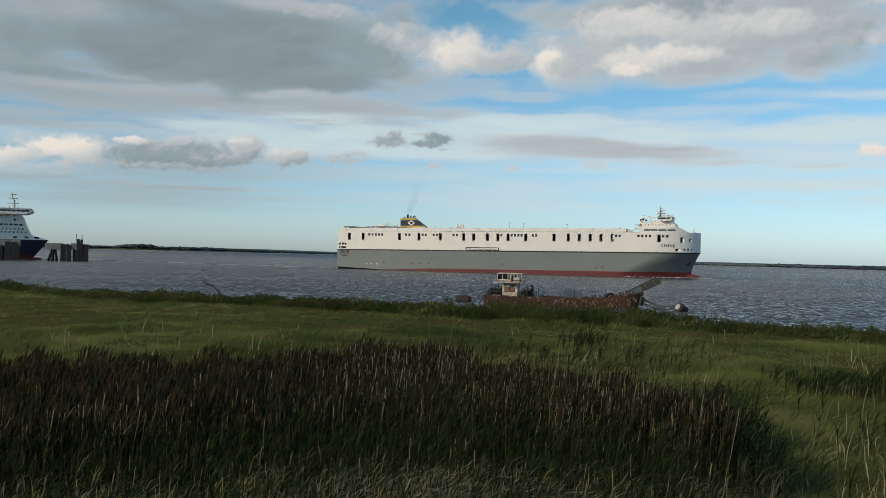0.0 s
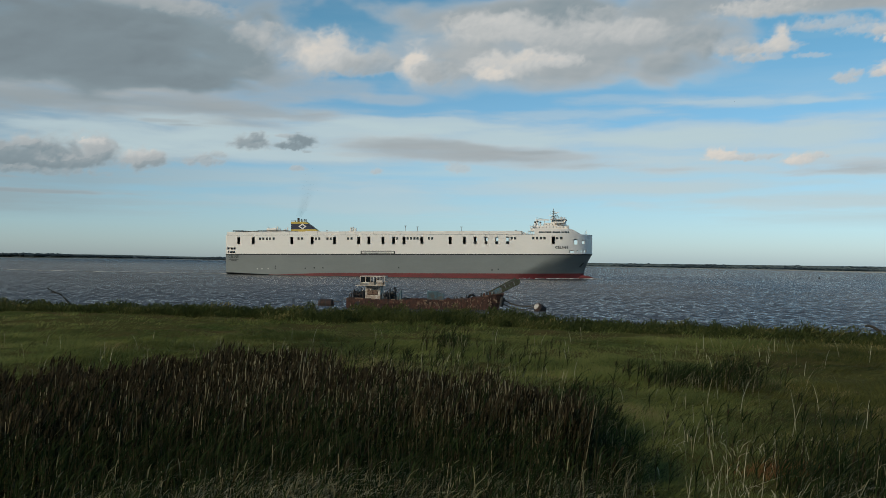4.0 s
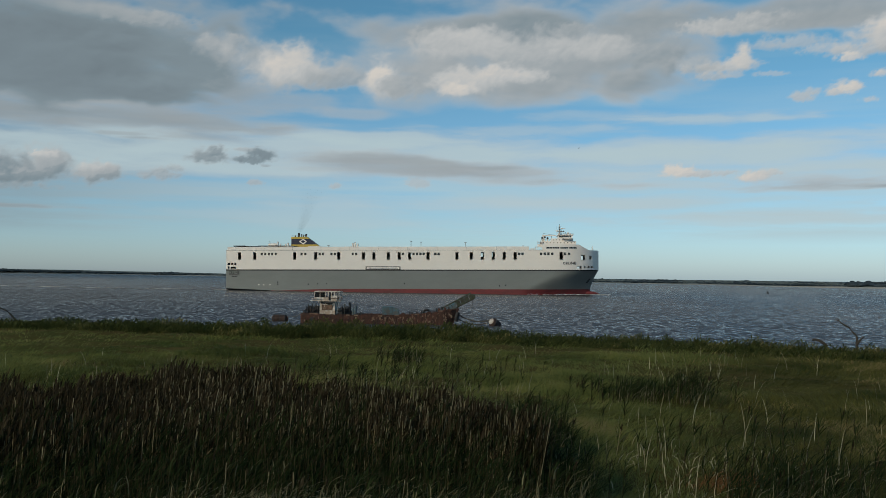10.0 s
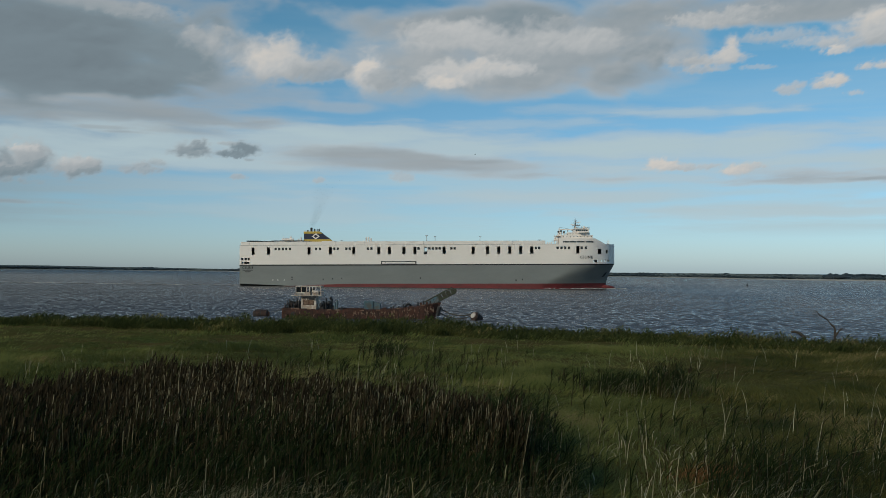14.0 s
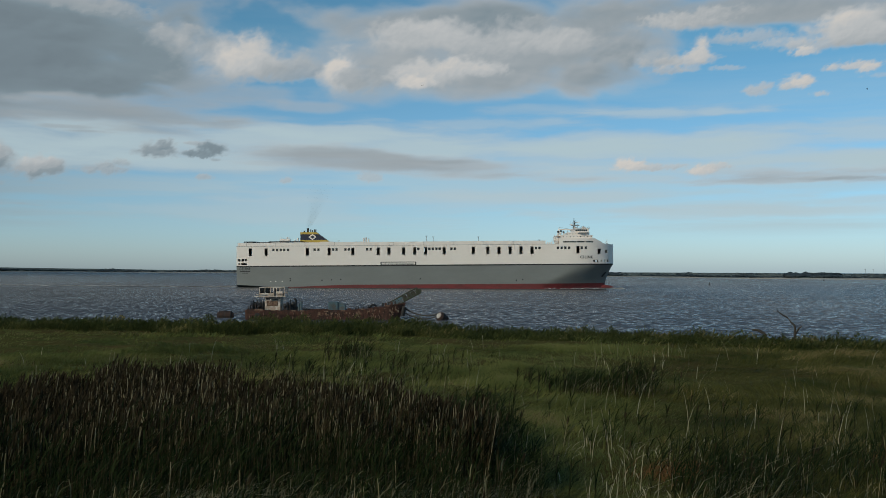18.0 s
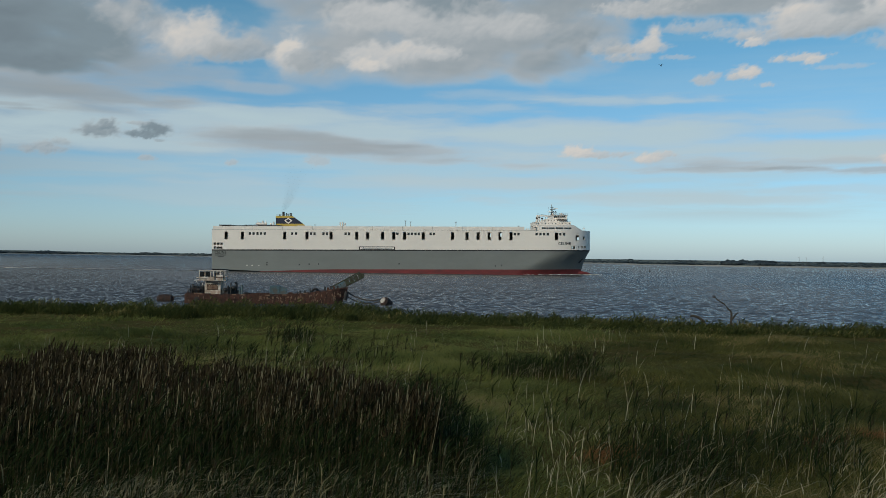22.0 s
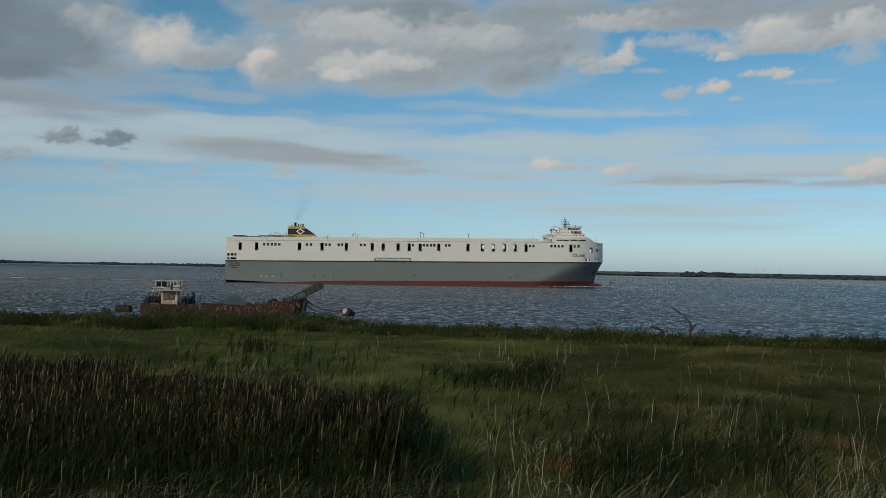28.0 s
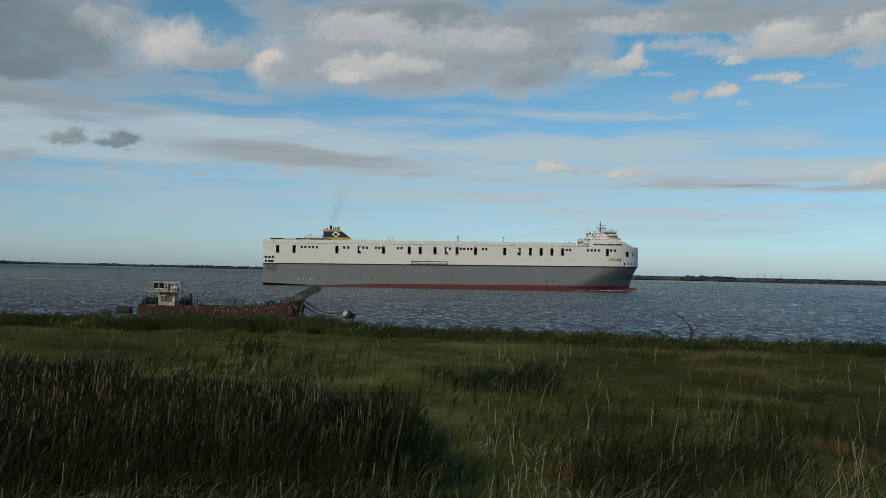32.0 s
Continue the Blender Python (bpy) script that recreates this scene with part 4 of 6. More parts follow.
    for x in (209.4, 210.6):
        part("lamp_box", boxes((x, x + 0.5, -1.0, -0.4, 37.8, 38.4)), M_BLACK, mast)
    # deck crane and stair tower behind the bridge
    crane = part("deck_crane", tube([(198.2, -9, 25.6), (198.2, -9, 35.6)], 0.42, 8), M_WHITE, ship, "white deck crane with a level jib")
    part("jib", boxes((198.0, 206.2, -9.35, -8.65, 34.6, 35.3)), M_WHITE, crane)
    part("jib_stay", tube([(198.2, -9, 36.3), (204.5, -9, 35.3)], 0.09, 5), M_STEEL, crane)
    part("crane_cab", boxes((197.4, 198.8, -9.9, -8.2, 32.4, 34.2), bevel=0.08), M_WHITE, crane)
    part("jib_rest", tube([(203.4, -9, 29.2), (203.4, -9, 34.6)], 0.16, 6), M_STEEL, crane)
    for x, z in ((193.6, 27.9), (195.0, 31.3), (196.4, 31.3), (193.6, 27.9)):
        part("stair_post", tube([(x, -15.5, 25.7), (x, -15.5, z)], 0.14, 6), M_WHITE, ship)
    part("stair_platform", boxes((193.4, 198.0, -16.2, -12.0, 27.7, 27.9), (194.6, 198.0, -16.2, -12.0, 30.6, 30.8), (194.8, 197.4, -15.8, -13.0, 28.0, 29.6)), M_WHITE, ship)
    for x in (190.6, 191.8, 193.0):
        part("deck_vent", boxes((x, x + 0.7, -15.8, -14.6, 25.6, 27.0), bevel=0.08), M_WHITE, ship)
    # foremast
    fm = part("foremast", tube([(228.6, 0, 22.8), (228.8, 0, 29.0)], 0.3, 8, None, 0.1), M_WHITE, ship, "small white foremast")
    part("mast_platform", boxes((228.0, 229.6, -0.8, 0.8, 26.4, 26.6), (228.3, 229.2, -0.2, 0.2, 27.4, 27.6)), M_WHITE, fm)
    part("mast_stay", tube([(228.7, 0, 28.2), (226.0, 0, 24.9)], 0.06, 4), M_STEEL, fm)
    # funnel: navy casing with yellow bands and a pale diamond mark
    z0 = Z_TOP - 1.0
    fun = part("funnel", extrude([(33.5, z0 + 3.5), (33.5, 34.2), (45.4, 34.2), (50.6, z0 + 3.5)], 12.5, 17.0), M_NAVY, ship, "navy blue funnel casing with sloping front")
    part("yellow_band", extrude([(33.4, 34.2), (33.4, 35.6), (43.6, 35.6), (45.5, 34.2)], 12.45, 17.05), M_YELLOW, fun)
    part("yellow_band", extrude([(33.4, z0 - 1.3), (33.4, z0 + 3.5), (50.6, z0 + 3.5), (56.0, z0 - 1.3)], 12.45, 17.05), M_YELLOW, fun)
    dm = [(41.4 + 2.7 * a, 32.4 + 2.0 * b) for a, b in ((-1, 0), (0, -1), (1, 0), (0, 1))]
    part("diamond_mark", extrude(dm, 12.38, 12.5), M_WHITE, fun, "pale diamond mark")
    dm = [(41.4 + 1.5 * a, 32.4 + 1.05 * b) for a, b in ((-1, 0), (0, -1), (1, 0), (0, 1))]
    part("diamond_centre", extrude(dm, 12.32, 12.4), M_NAVY, fun)
    for x, h, r in ((38.0, 38.2, 0.75), (39.9, 37.4, 0.35), (41.0, 37.1, 0.3), (42.3, 37.4, 0.35), (43.2, 37.4, 0.35), (35.7, 36.6, 0.4)):
        part("exhaust_pipe", tube([(x, 14.7, 35.5), (x, 14.7, h)], r, 10), M_BLACK, fun)
    part("top_rail", tube([(33.7, 12.7, 36.4), (43.4, 12.7, 36.4)], 0.06, 4), M_STEEL, fun)
    # stern deck gear
    part("stern_canopy", boxes((3.9, 10.9, -15.5, 15.5, 28.35, 28.9), (4.2, 4.5, -15, -14.7, 25.6, 28.4), (10.2, 10.5, -15, -14.7, 25.6, 28.4)), M_BLACK, ship, "dark ramp cover")
    part("deck_house", boxes((20.0, 38.6, -11.0, 11.0, 25.6, 28.8), bevel=0.1), M_WHITE, ship)
    part("house_roof", boxes((12.0, 20.0, -12.0, 12.0, 28.3, 28.6), (18.5, 39.0, -11.8, 11.8, 28.8, 29.0)), M_SHADE, ship)
    part("lower_house", boxes((50.5, 58.5, -10.0, 10.0, 25.6, 28.6), bevel=0.1), M_WHITE, ship)
    for x, z in ((24.5, 30.2), (26.0, 30.8), (28.4, 31.6), (30.0, 30.3), (33.5, 30.0), (35.2, 31.0)):
        part("stern_vent", tube([(x - 2, 6, 28.6), (x - 2, 6, z + 0.5)], 0.55, 8), M_WHITE, ship)
    boat = part("rescue_boat", tube([(26.0, -13.4, 29.4), (27.0, -13.4, 29.5), (31.0, -13.4, 29.5), (32.4, -13.4, 29.6)], 0.8, 10), M_WHITE, ship, "white rescue boat in davits")
    for x in (26.6, 31.6):
        part("davit", tube([(x, -12.2, 28.0), (x, -12.2, 31.2), (x, -13.5, 31.4)], 0.16, 6), M_WHITE, boat)
    # vents, lamp masts and deck houses amidships
    for x, h in ((74.1, 31.6), (75.6, 31.9), (77.2, 31.1), (72.6, 29.4), (70.8, 29.2), (69.0, 29.3)):
        part("deck_vent", boxes((x, x + 0.9, 13.0, 14.5, 26.0, h), bevel=0.12), M_WHITE, ship)
    for x, y, h in ((116.9, -14.5, 31.6), (119.6, 12.5, 32.0), (148.6, 12.5, 31.8), (186.0, -14.5, 28.6), (58.5, 12.5, 29.9)):
        lm = part("lamp_mast", tube([(x, y, 26.0), (x, y, h)], 0.16, 6), M_STEEL, ship)
        part("lamp_head", boxes((x - 0.7, x + 0.7, y - 0.4, y + 0.4, h - 0.3, h)), M_STEEL, lm)
    for x in np.arange(6, 188, 18.2):
        part("bulwark_stay", boxes((x, x + 0.12, -17.2, -17.14, Z_DK, Z_TOP)), M_STEEL, ship)
    # small marks and outlets on the lower hull
    for x, z in ((33.3, 5.9), (33.3, 4.6), (58.8, 5.0), (64.5, 5.1), (52.9, 4.7), (113.3, 5.3), (171.7, 4.0), (175.5, 4.4)):
        part("hull_outlet", boxes((x - 0.35, x + 0.35, -17.56, -17.4, z - 0.4, z + 0.4)), M_BLACK, ship)
    for x in (21.2, 24.3, 28.4):
        part("hull_mark", boxes((x - 0.35, x + 0.35, -17.56, -17.4, 4.0, 4.5)), M_WHITE, ship)
    part("anchor_pocket", extrude([(223.6, 6.2), (226.8, 8.6), (227.6, 8.4), (225.2, 5.6)], -4.6, -2.4), M_BLACK, ship, "dark anchor pocket")
    # name on the bow and the quarter; the port of registry cannot be read
    a = math.degrees(math.atan2(ship_half(210, 20) - ship_half(218, 20), 8.0))
    lettering("bow_name", "CELINE", 2.25, pose(214.0, -ship_half(214.2, 20) - 0.10, 17.1, 90, 0, a), M_BLACK, ship, 0.05, 0.94)
    lettering("stern_name", "CELINE", 2.5, pose(5.2, -17.56, 11.2, 90, 0, 0), M_BLACK, ship, 0.03, 0.72)
    part("port_mark", boxes((2.0, 8.6, -17.57, -17.45, 10.2, 10.65)), M_BLACK, ship)
    part("port_mark", boxes((3.6, 7.2, -17.57, -17.45, 9.2, 9.6)), M_BLACK, ship)
    # bow bulb breaking the surface
    part("bow_bulb", tube([(222.0, 0, -0.8), (227.0, 0, -0.6), (230.6, 0, -0.8), (232.4, 0, -1.0)], 1.8, 14, None, 0.5), M_BOOT, ship)
    return ship


ship = build_ship()


# ---- the water the ship stirs ----
def foam_sheet(name, rng, pieces, label, lift=0.16):
    """Flat flecks of foam just above the water, as one drift that moves with the ship."""
    bm = bmesh.new()
    for x, y, w, d in pieces:
        k = rng.randint(6, 9)
        ring = [bm.verts.new((x + w * math.cos(a) * rng.uniform(0.6, 1.1), y + d * math.sin(a) * rng.uniform(0.6, 1.1), rng.uniform(0.06, lift))) for a in np.linspace(0, 2 * math.pi, k + 1)[:-1]]
        bm.faces.new(ring)
    ob = part(name, bm, M_FOAM)
    return tagged(ob, label, "foam", kind="stuff")


def wake_pose(t):
    m = ship_pose(t)
    p = m.translation
    return pose(p.x, p.y, 0.0, 0, 0, -SHIP_N)


def build_wake():
    rng = random.Random(8)
    pieces = []
    for k in range(1150):
        d = 440 * rng.random() ** 1.1
        pieces.append((-2 - d, rng.uniform(-1, 1) ** 3 * (2.4 + 0.012 * d) - 6 + 0.00085 * d * d, rng.uniform(1.5, 6.0), rng.uniform(0.3, 1.0)))
    stern = foam_sheet("stern_wake", rng, pieces, "thin white wake trailing from the stern", 0.34)
    pieces = []
    for k in range(70):
        u = rng.random() ** 1.4
        pieces.append((231.5 - 46 * u, -ship_half(227 - 46 * u, 0.6) - 0.5 - rng.uniform(0, 1.4), rng.uniform(0.5, 2.2), rng.uniform(0.2, 0.6)))
    for k in range(40):
        pieces.append((233.5 + rng.uniform(-3, 5), rng.uniform(-4, 1), rng.uniform(0.4, 1.3), rng.uniform(0.2, 0.6)))
    bow = foam_sheet("bow_wave", rng, pieces, "small white bow wave along the hull", 0.75)
    for ob in (stern, bow):
        ob.matrix_world = wake_pose(0)
    return stern, bow


wake, bow_wave = build_wake()


# ---- the ferry at its berth and the jetty before it ----
def build_ferry():
    f = thing("ferry", pose(-305.6, 669.9, 0, 0, 0, 21), "large navy and white ferry lying at its berth", "ferry")
    def half(x, z):
        tip = 1.0 + 11.0 * max(0, z) / 14.5
        return 13.5 * min(1, max(0.0, (tip - x) / 44.0)) ** 0.6
    def skin(zs):
        bm = bmesh.new()
        for side in (-1, 1):
            rows = []
            for z in zs:
                tip = 1.0 + 11.0 * max(0, z) / 14.5
                xs = np.concatenate([np.linspace(-150, -40, 8), np.linspace(-38, tip, 26)])
                rows.append([bm.verts.new((x, side * half(x, z), z)) for x in xs])
            for a, b in zip(rows, rows[1:]):
                for i in range(len(a) - 1):
                    bm.faces.new((a[i], a[i + 1], b[i + 1], b[i]))
        bmesh.ops.remove_doubles(bm, verts=bm.verts, dist=0.02)
        bmesh.ops.recalc_face_normals(bm, faces=bm.faces)
        return bm
    part("hull", skin((3.6, 7, 10.5, 14.6)), M_NAVY, f, "navy blue hull")
    part("boot_top", skin((-1.5, 0.5, 3.6)), M_BOOT, f, "dull red boot top")
    part("bulb", tube([(-2, 0, 0.2), (4, 0, 0.4), (8, 0, 0.1)], 1.7, 12, None, 0.8), M_BOOT, f)
    # white upper hull sweeping down to the bow
    bm = bmesh.new()
    rows = []
    for x in np.linspace(-150, 11.8, 60):
        top = 33.6 if x < -6 else (33.6 - (x + 6) * 2.7 if x < -0.3 else max(14.7, 18.2 - (x + 0.3) * 0.29))
        h0, h1 = half(x, 14.6), half(min(x, 11), 14.6)
        rows.append([bm.verts.new(v) for v in ((x, -h0, 14.6), (x, -max(0.05, h1 - 0.6), top), (x, max(0.05, h1 - 0.6), top), (x, h0, 14.6))])
    for a, b in zip(rows, rows[1:]):
        for k in range(3):
            bm.faces.new((a[k], b[k], b[k + 1], a[k + 1]))
    bmesh.ops.recalc_face_normals(bm, faces=bm.faces)
    up = part("superstructure", bm, M_WHITE, f, "white superstructure raked back from the bow")
    def y_at(x):
        return -half(x, 14.6) + 0.25
    for z, xs, w, h in ((19.4, np.arange(-40, -3, 2.6), 1.0, 1.1), (21.8, np.arange(-42, -4, 2.6), 1.0, 1.1), (24.8, np.arange(-30, -6, 3.2), 2.4, 1.2), (28.2, (-30, -24, -11), 1.2, 1.6), (31.2, np.arange(-28, -9, 4.2), 0.9, 0.9)):
        for x in xs:
            part("window", boxes((x, x + w, y_at(x + w * 0.5) - 0.25, y_at(x + w * 0.5) + 0.5, z, z + h)), M_GLASS, up)
    for x in (-12, -4.5, 2.4):
        part("mooring_port", boxes((x, x + 3.2, -half(x + 1.6, 14.6) - 0.1, -half(x + 1.6, 14.6) + 0.6, 15.6, 16.9)), M_BLACK, up)
    br = part("bridge", extrude([(-34, 33.0), (-34, 36.8), (-0.2, 36.8), (1.4, 35.8), (0.4, 34.4), (-3.4, 33.0)], -15.5, 15.5), M_WHITE, f, "white bridge with dark window band")
    for k in range(10):
        part("pane", boxes((-30 + k * 3.0, -27.4 + k * 3.0, -15.62, -15.45, 34.8, 36.0)), M_GLASS, br)
    part("bridge_roof", boxes((-35, 0.6, -16.0, 16.0, 36.8, 37.3)), M_WHITE, br)
    m = part("mast", tube([(-11.5, 0, 37), (-11.5, 0, 42.5), (-13, 0, 46), (-13, 0, 49.0)], 0.7, 8, None, 0.2), M_STEEL, f, "grey radar mast")
    for z, w in ((41.0, 4.0), (44.5, 2.8), (47.5, 2.0)):
        part("yard", boxes((-12.2 - w, -12.2 + w, -0.3, 0.3, z, z + 0.5)), M_STEEL, m)
    for x, r in ((-15, 1.0), (-9, 0.8)):
        bm = bmesh.new()
        bmesh.ops.create_uvsphere(bm, u_segments=12, v_segments=8, radius=r)
        bmesh.ops.translate(bm, verts=bm.verts, vec=(x, -4, 38.2))
        part("dome", bm, M_WHITE, f)
    part("aerial", tube([(-5.5, -6, 37), (-5.5, -6, 40.2)], 0.15, 5), M_STEEL, f)
    # side lettering that cannot be read
    for x in (-38, -33.5):
        part("letter_bar", boxes((x, x + 3.0, -13.5, -13.2, 24.6, 30.0)), M_NAVY, up)
    return f


build_ferry()
JETTY = pose(-274.4, 637.8, 0, 0, 0, 23.3)


def jetty_dolphin(x, w, deck_z, beam, piles, fender, label):
    d = thing("jetty_dolphin", JETTY @ pose(x, 0, 0), label, "jetty", "jetty dolphins")
    if beam:
        part("deck_beam", boxes((0, w, -3, 3, deck_z - 4.4, deck_z), bevel=0.15), M_CONC, d, "weathered concrete deck beam")
    for p0, p1 in piles:
        part("pile", tube([(p0, -1.5, deck_z - 4.2 if beam else deck_z), (p1, -1.5, -2)], 0.75, 8), M_TIMBER, d)
        part("pile", tube([(p0, 1.8, deck_z - 4.2 if beam else deck_z), (p1 + 0.8, 1.8, -2)], 0.75, 8), M_TIMBER, d)
    for a, b, z in fender:
        part("fender_pile", boxes((a, b, -3.6, -2.6, -2, z), bevel=0.12), M_TIMBER, d, "dark tarred fender pile")
    return d


def build_jetty():
    jetty_dolphin(-5.6, 11.2, 12.6, True, ((4.6, 1.0), (5.2, 4.2), (6.4, 7.4)), (), "concrete jetty head on raked dark piles")
    jetty_dolphin(4.2, 7.0, 11.4, False, ((1.0, 1.0), (5.0, 5.0)), ((0.0, 1.7, 12.0), (1.9, 3.7, 11.4), (3.9, 5.6, 12.2), (5.8, 7.2, 11.0)), "cluster of dark tarred fender piles")
    jetty_dolphin(11.0, 7.6, 12.8, True, ((2.0, 2.0), (5.5, 5.5)), ((2.6, 4.4, 8.0),), "concrete jetty head on dark piles")
    d = jetty_dolphin(14.8, 7.6, 12.4, False, ((1.4, 1.4), (4.6, 4.6)), ((0.0, 2.0, 15.8), (2.2, 4.0, 15.6), (4.6, 7.8, 12.2)), "tall dark fender piles at the jetty's end")
    for x, z in ((-0.4, 19.4), (3.4, 19.0)):
        part("lamp_post", tube([(x, 0, 12.0), (x, 0, z)], 0.28, 6), M_STEEL, d)
    jetty_dolphin(-41.5, 20.0, 14.2, True, ((3, 2), (9, 8), (16, 17)), ((4.5, 9.0, 10.5), (14.5, 19.5, 11.0)), "long concrete jetty head before the ferry")
    jetty_dolphin(-31.0, 8.0, 12.2, False, ((2, 2), (6, 6)), ((0.0, 3.2, 13.0), (3.6, 7.6, 12.6)), "cluster of dark tarred fender piles")


build_jetty()


# ---- far marks ----
def build_far_marks():
    for az, r, s in ((31.28, 745.0, 0.5), (37.7, 1160.0, 0.5), (11.5, 1150.0, 0.5)):
        x, y = az_xy(az, r)
        b = thing("channel_buoy", pose(x, y, 0), "small dark channel buoy", "buoy", "channel buoys")
        part("float", tube([(0, 0, -0.5), (0, 0, 0.9)], 1.5 * s, 12), M_BLACK, b)
        part("tower", tube([(0, 0, 0.8), (0, 0, 3.6 * s)], 0.9 * s, 8, None, 0.3), M_BLACK, b)
        part("top_mark", tube([(0, 0, 3.6 * s), (0, 0, 4.6 * s)], 0.45 * s, 8), M_BLACK, b)
    for az in (39.9, 40.3, 41.2):
        x, y = az_xy(az, 4700.0)
        tb = thing("wind_turbine", pose(x, y, 5, 0, 0, -az), "grey wind turbine far beyond the shore", "wind turbine", "far wind turbines")
        part("tower", tube([(0, 0, -6), (0, 0, 15)], 0.6, 8, None, 0.4), M_STEEL, tb)
        part("nacelle", boxes((-0.6, 0.6, -1.2, 1.2, 14.5, 15.8), bevel=0.2), M_STEEL, tb)
        for k in range(3):
            a = radians(90 + 120 * k + az * 17)
            part("blade", tube([(0, -1.6, 15.2), (7 * math.cos(a), -1.6, 15.2 + 7 * math.sin(a))], 0.4, 6, None, 0.2), M_STEEL, tb)


build_far_marks()


def limb(bm, pts, r0, r1):
    tube(pts, r0, 7, bm, r1)


def build_branches():
    """Drift branches lying on the bank; each is one dead bough with its forks."""
    x, y = az_xy(36.05, 66.0)
    b = thing("dead_branch", pose(x, y, 6.55, 0, 0, -36), "bare dead branch standing on the bank", "branch", "drift branches")
    bm = bmesh.new()
    limb(bm, [(0, 0, 0), (0.06, 0, 0.55), (0.08, 0, 1.15), (0.0, 0, 1.32), (-0.18, 0, 1.48), (-0.40, 0.05, 1.78), (-0.62, 0, 1.90), (-0.92, 0, 2.10), (-1.02, 0, 2.28), (-1.2, 0, 2.38)], 0.085, 0.03)
    part("bough", bm, M_WOOD, b)
    bm = bmesh.new()
    limb(bm, [(0.05, 0, 0.62), (0.20, 0, 0.86), (0.33, 0, 1.06), (0.52, 0, 1.22)], 0.08, 0.04)
    part("fork", bm, M_WOOD, b)
    bm = bmesh.new()
    limb(bm, [(-1.0, 0, 2.2), (-1.12, 0, 2.22), (-1.3, 0, 2.18)], 0.04, 0.02)
    part("fork", bm, M_WOOD, b)
    x, y = az_xy(34.2, 66.0)
    b = thing("dead_branch", pose(x, y, 7.0, 0, 0, -36), "short thick driftwood lying on the bank", "branch", "drift branches")
    part("bough", tube([(-0.55, 0, 0.42), (-0.3, 0, 0.45), (0, 0, 0.35), (0.4, 0, 0.05)], 0.07, 7, None, 0.11), M_WOOD, b)
    x, y = az_xy(-14.0, 88.0)
    b = thing("dead_branch", pose(x, y, 7.25, 0, 0, 13), "dead branch leaning out of the bank grass", "branch", "drift branches")
    part("bough", tube([(0.9, 0, -0.75), (0.38, 0, -0.1), (0.02, 0, 0.34), (-0.26, 0, 0.62), (-0.62, 0, 0.80), (-1.02, 0, 0.98), (-1.45, 0, 1.28)], 0.10, 7, None, 0.035), M_WOOD, b)
    part("fork", tube([(-0.6, 0, 0.78), (-1.0, 0, 0.84), (-1.25, 0, 0.86)], 0.05, 5, None, 0.02), M_WOOD, b)
    for az, r, h in ((41.5, 67.5, 0.9), (43.2, 68, 0.8), (29.5, 66.2, 0.9), (30.2, 66.0, 0.8)):
        x, y = az_xy(az, r)
        b = thing("driftwood_stake", pose(x, y, 6.3, 0, 8, az), "dark driftwood stake in the bank grass", "stake", "drift branches")
        part("stake", tube([(0, 0, 0), (0.03, 0, h * 0.6), (0.0, 0, h)], 0.08, 6, None, 0.05), M_WOOD, b)


build_branches()


# ---- gulls ----
def build_bird(span):
    """A gull: body, beak, tail and two bent wings; it faces +x."""
    g = thing("gull", pose(0, 0, 60), "dark gull in flight", "bird", "gulls")
    part("body", tube([(-0.42, 0, 0), (-0.2, 0, 0.0), (0.1, 0, 0.02), (0.36, 0, 0.03)], 0.10, 8, None, 0.07), M_BIRD, g)
    part("tail", extrude([(-0.66, 0.0), (-0.4, 0.03), (-0.4, -0.02)], -0.09, 0.09), M_BIRD, g)
    part("beak", tube([(0.36, 0, 0.03), (0.5, 0, 0.0)], 0.035, 5, None, 0.01), M_BIRD, g)
    wings = []
    for s in (-1, 1):
        v = [(0.16, 0, 0), (-0.16, 0, 0), (0.20, s * span * 0.24, 0.10), (-0.10, s * span * 0.24, 0.10), (-0.12, s * span * 0.5, 0.02)]
        bm = bmesh.new()
        q = [bm.verts.new(p) for p in v]
        bm.faces.new((q[0], q[1], q[3], q[2]))
        bm.faces.new((q[2], q[3], q[4]))
        bmesh.ops.solidify(bm, geom=bm.faces[:], thickness=0.025)
        w = part("wing", bm, M_BIRD, g)
        wings.append((w, s))
    return g, wings


M_BIRD = mat("grey_brown_feathers", (0.06, 0.055, 0.05), 0.8, scale=8)
gulls = [build_bird(1.35) for _ in range(3)]


# ---- funnel smoke: thin drifting puffs carried along ----
def smoke_mat():
    m = bpy.data.materials.new("thin_brown_smoke")
    m.use_nodes = True
    nt = m.node_tree
    b = nt.nodes["Principled BSDF"]
    b.inputs["Base Color"].default_value = (0.13, 0.11, 0.10, 1)
    b.inputs["Roughness"].default_value = 1.0
    b.inputs["Specular IOR Level"].default_value = 0.0
    tr = nt.nodes.new("ShaderNodeBsdfTransparent")
    mx = nt.nodes.new("ShaderNodeMixShader")
    at = nt.nodes.new("ShaderNodeAttribute")
    at.attribute_name = "smoke_cover"
    nt.links.new(at.outputs["Fac"], mx.inputs[0])
    nt.links.new(tr.outputs[0], mx.inputs[1])
    nt.links.new(b.outputs[0], mx.inputs[2])
    nt.links.new(mx.outputs[0], nt.nodes["Material Output"].inputs[0])
    return m


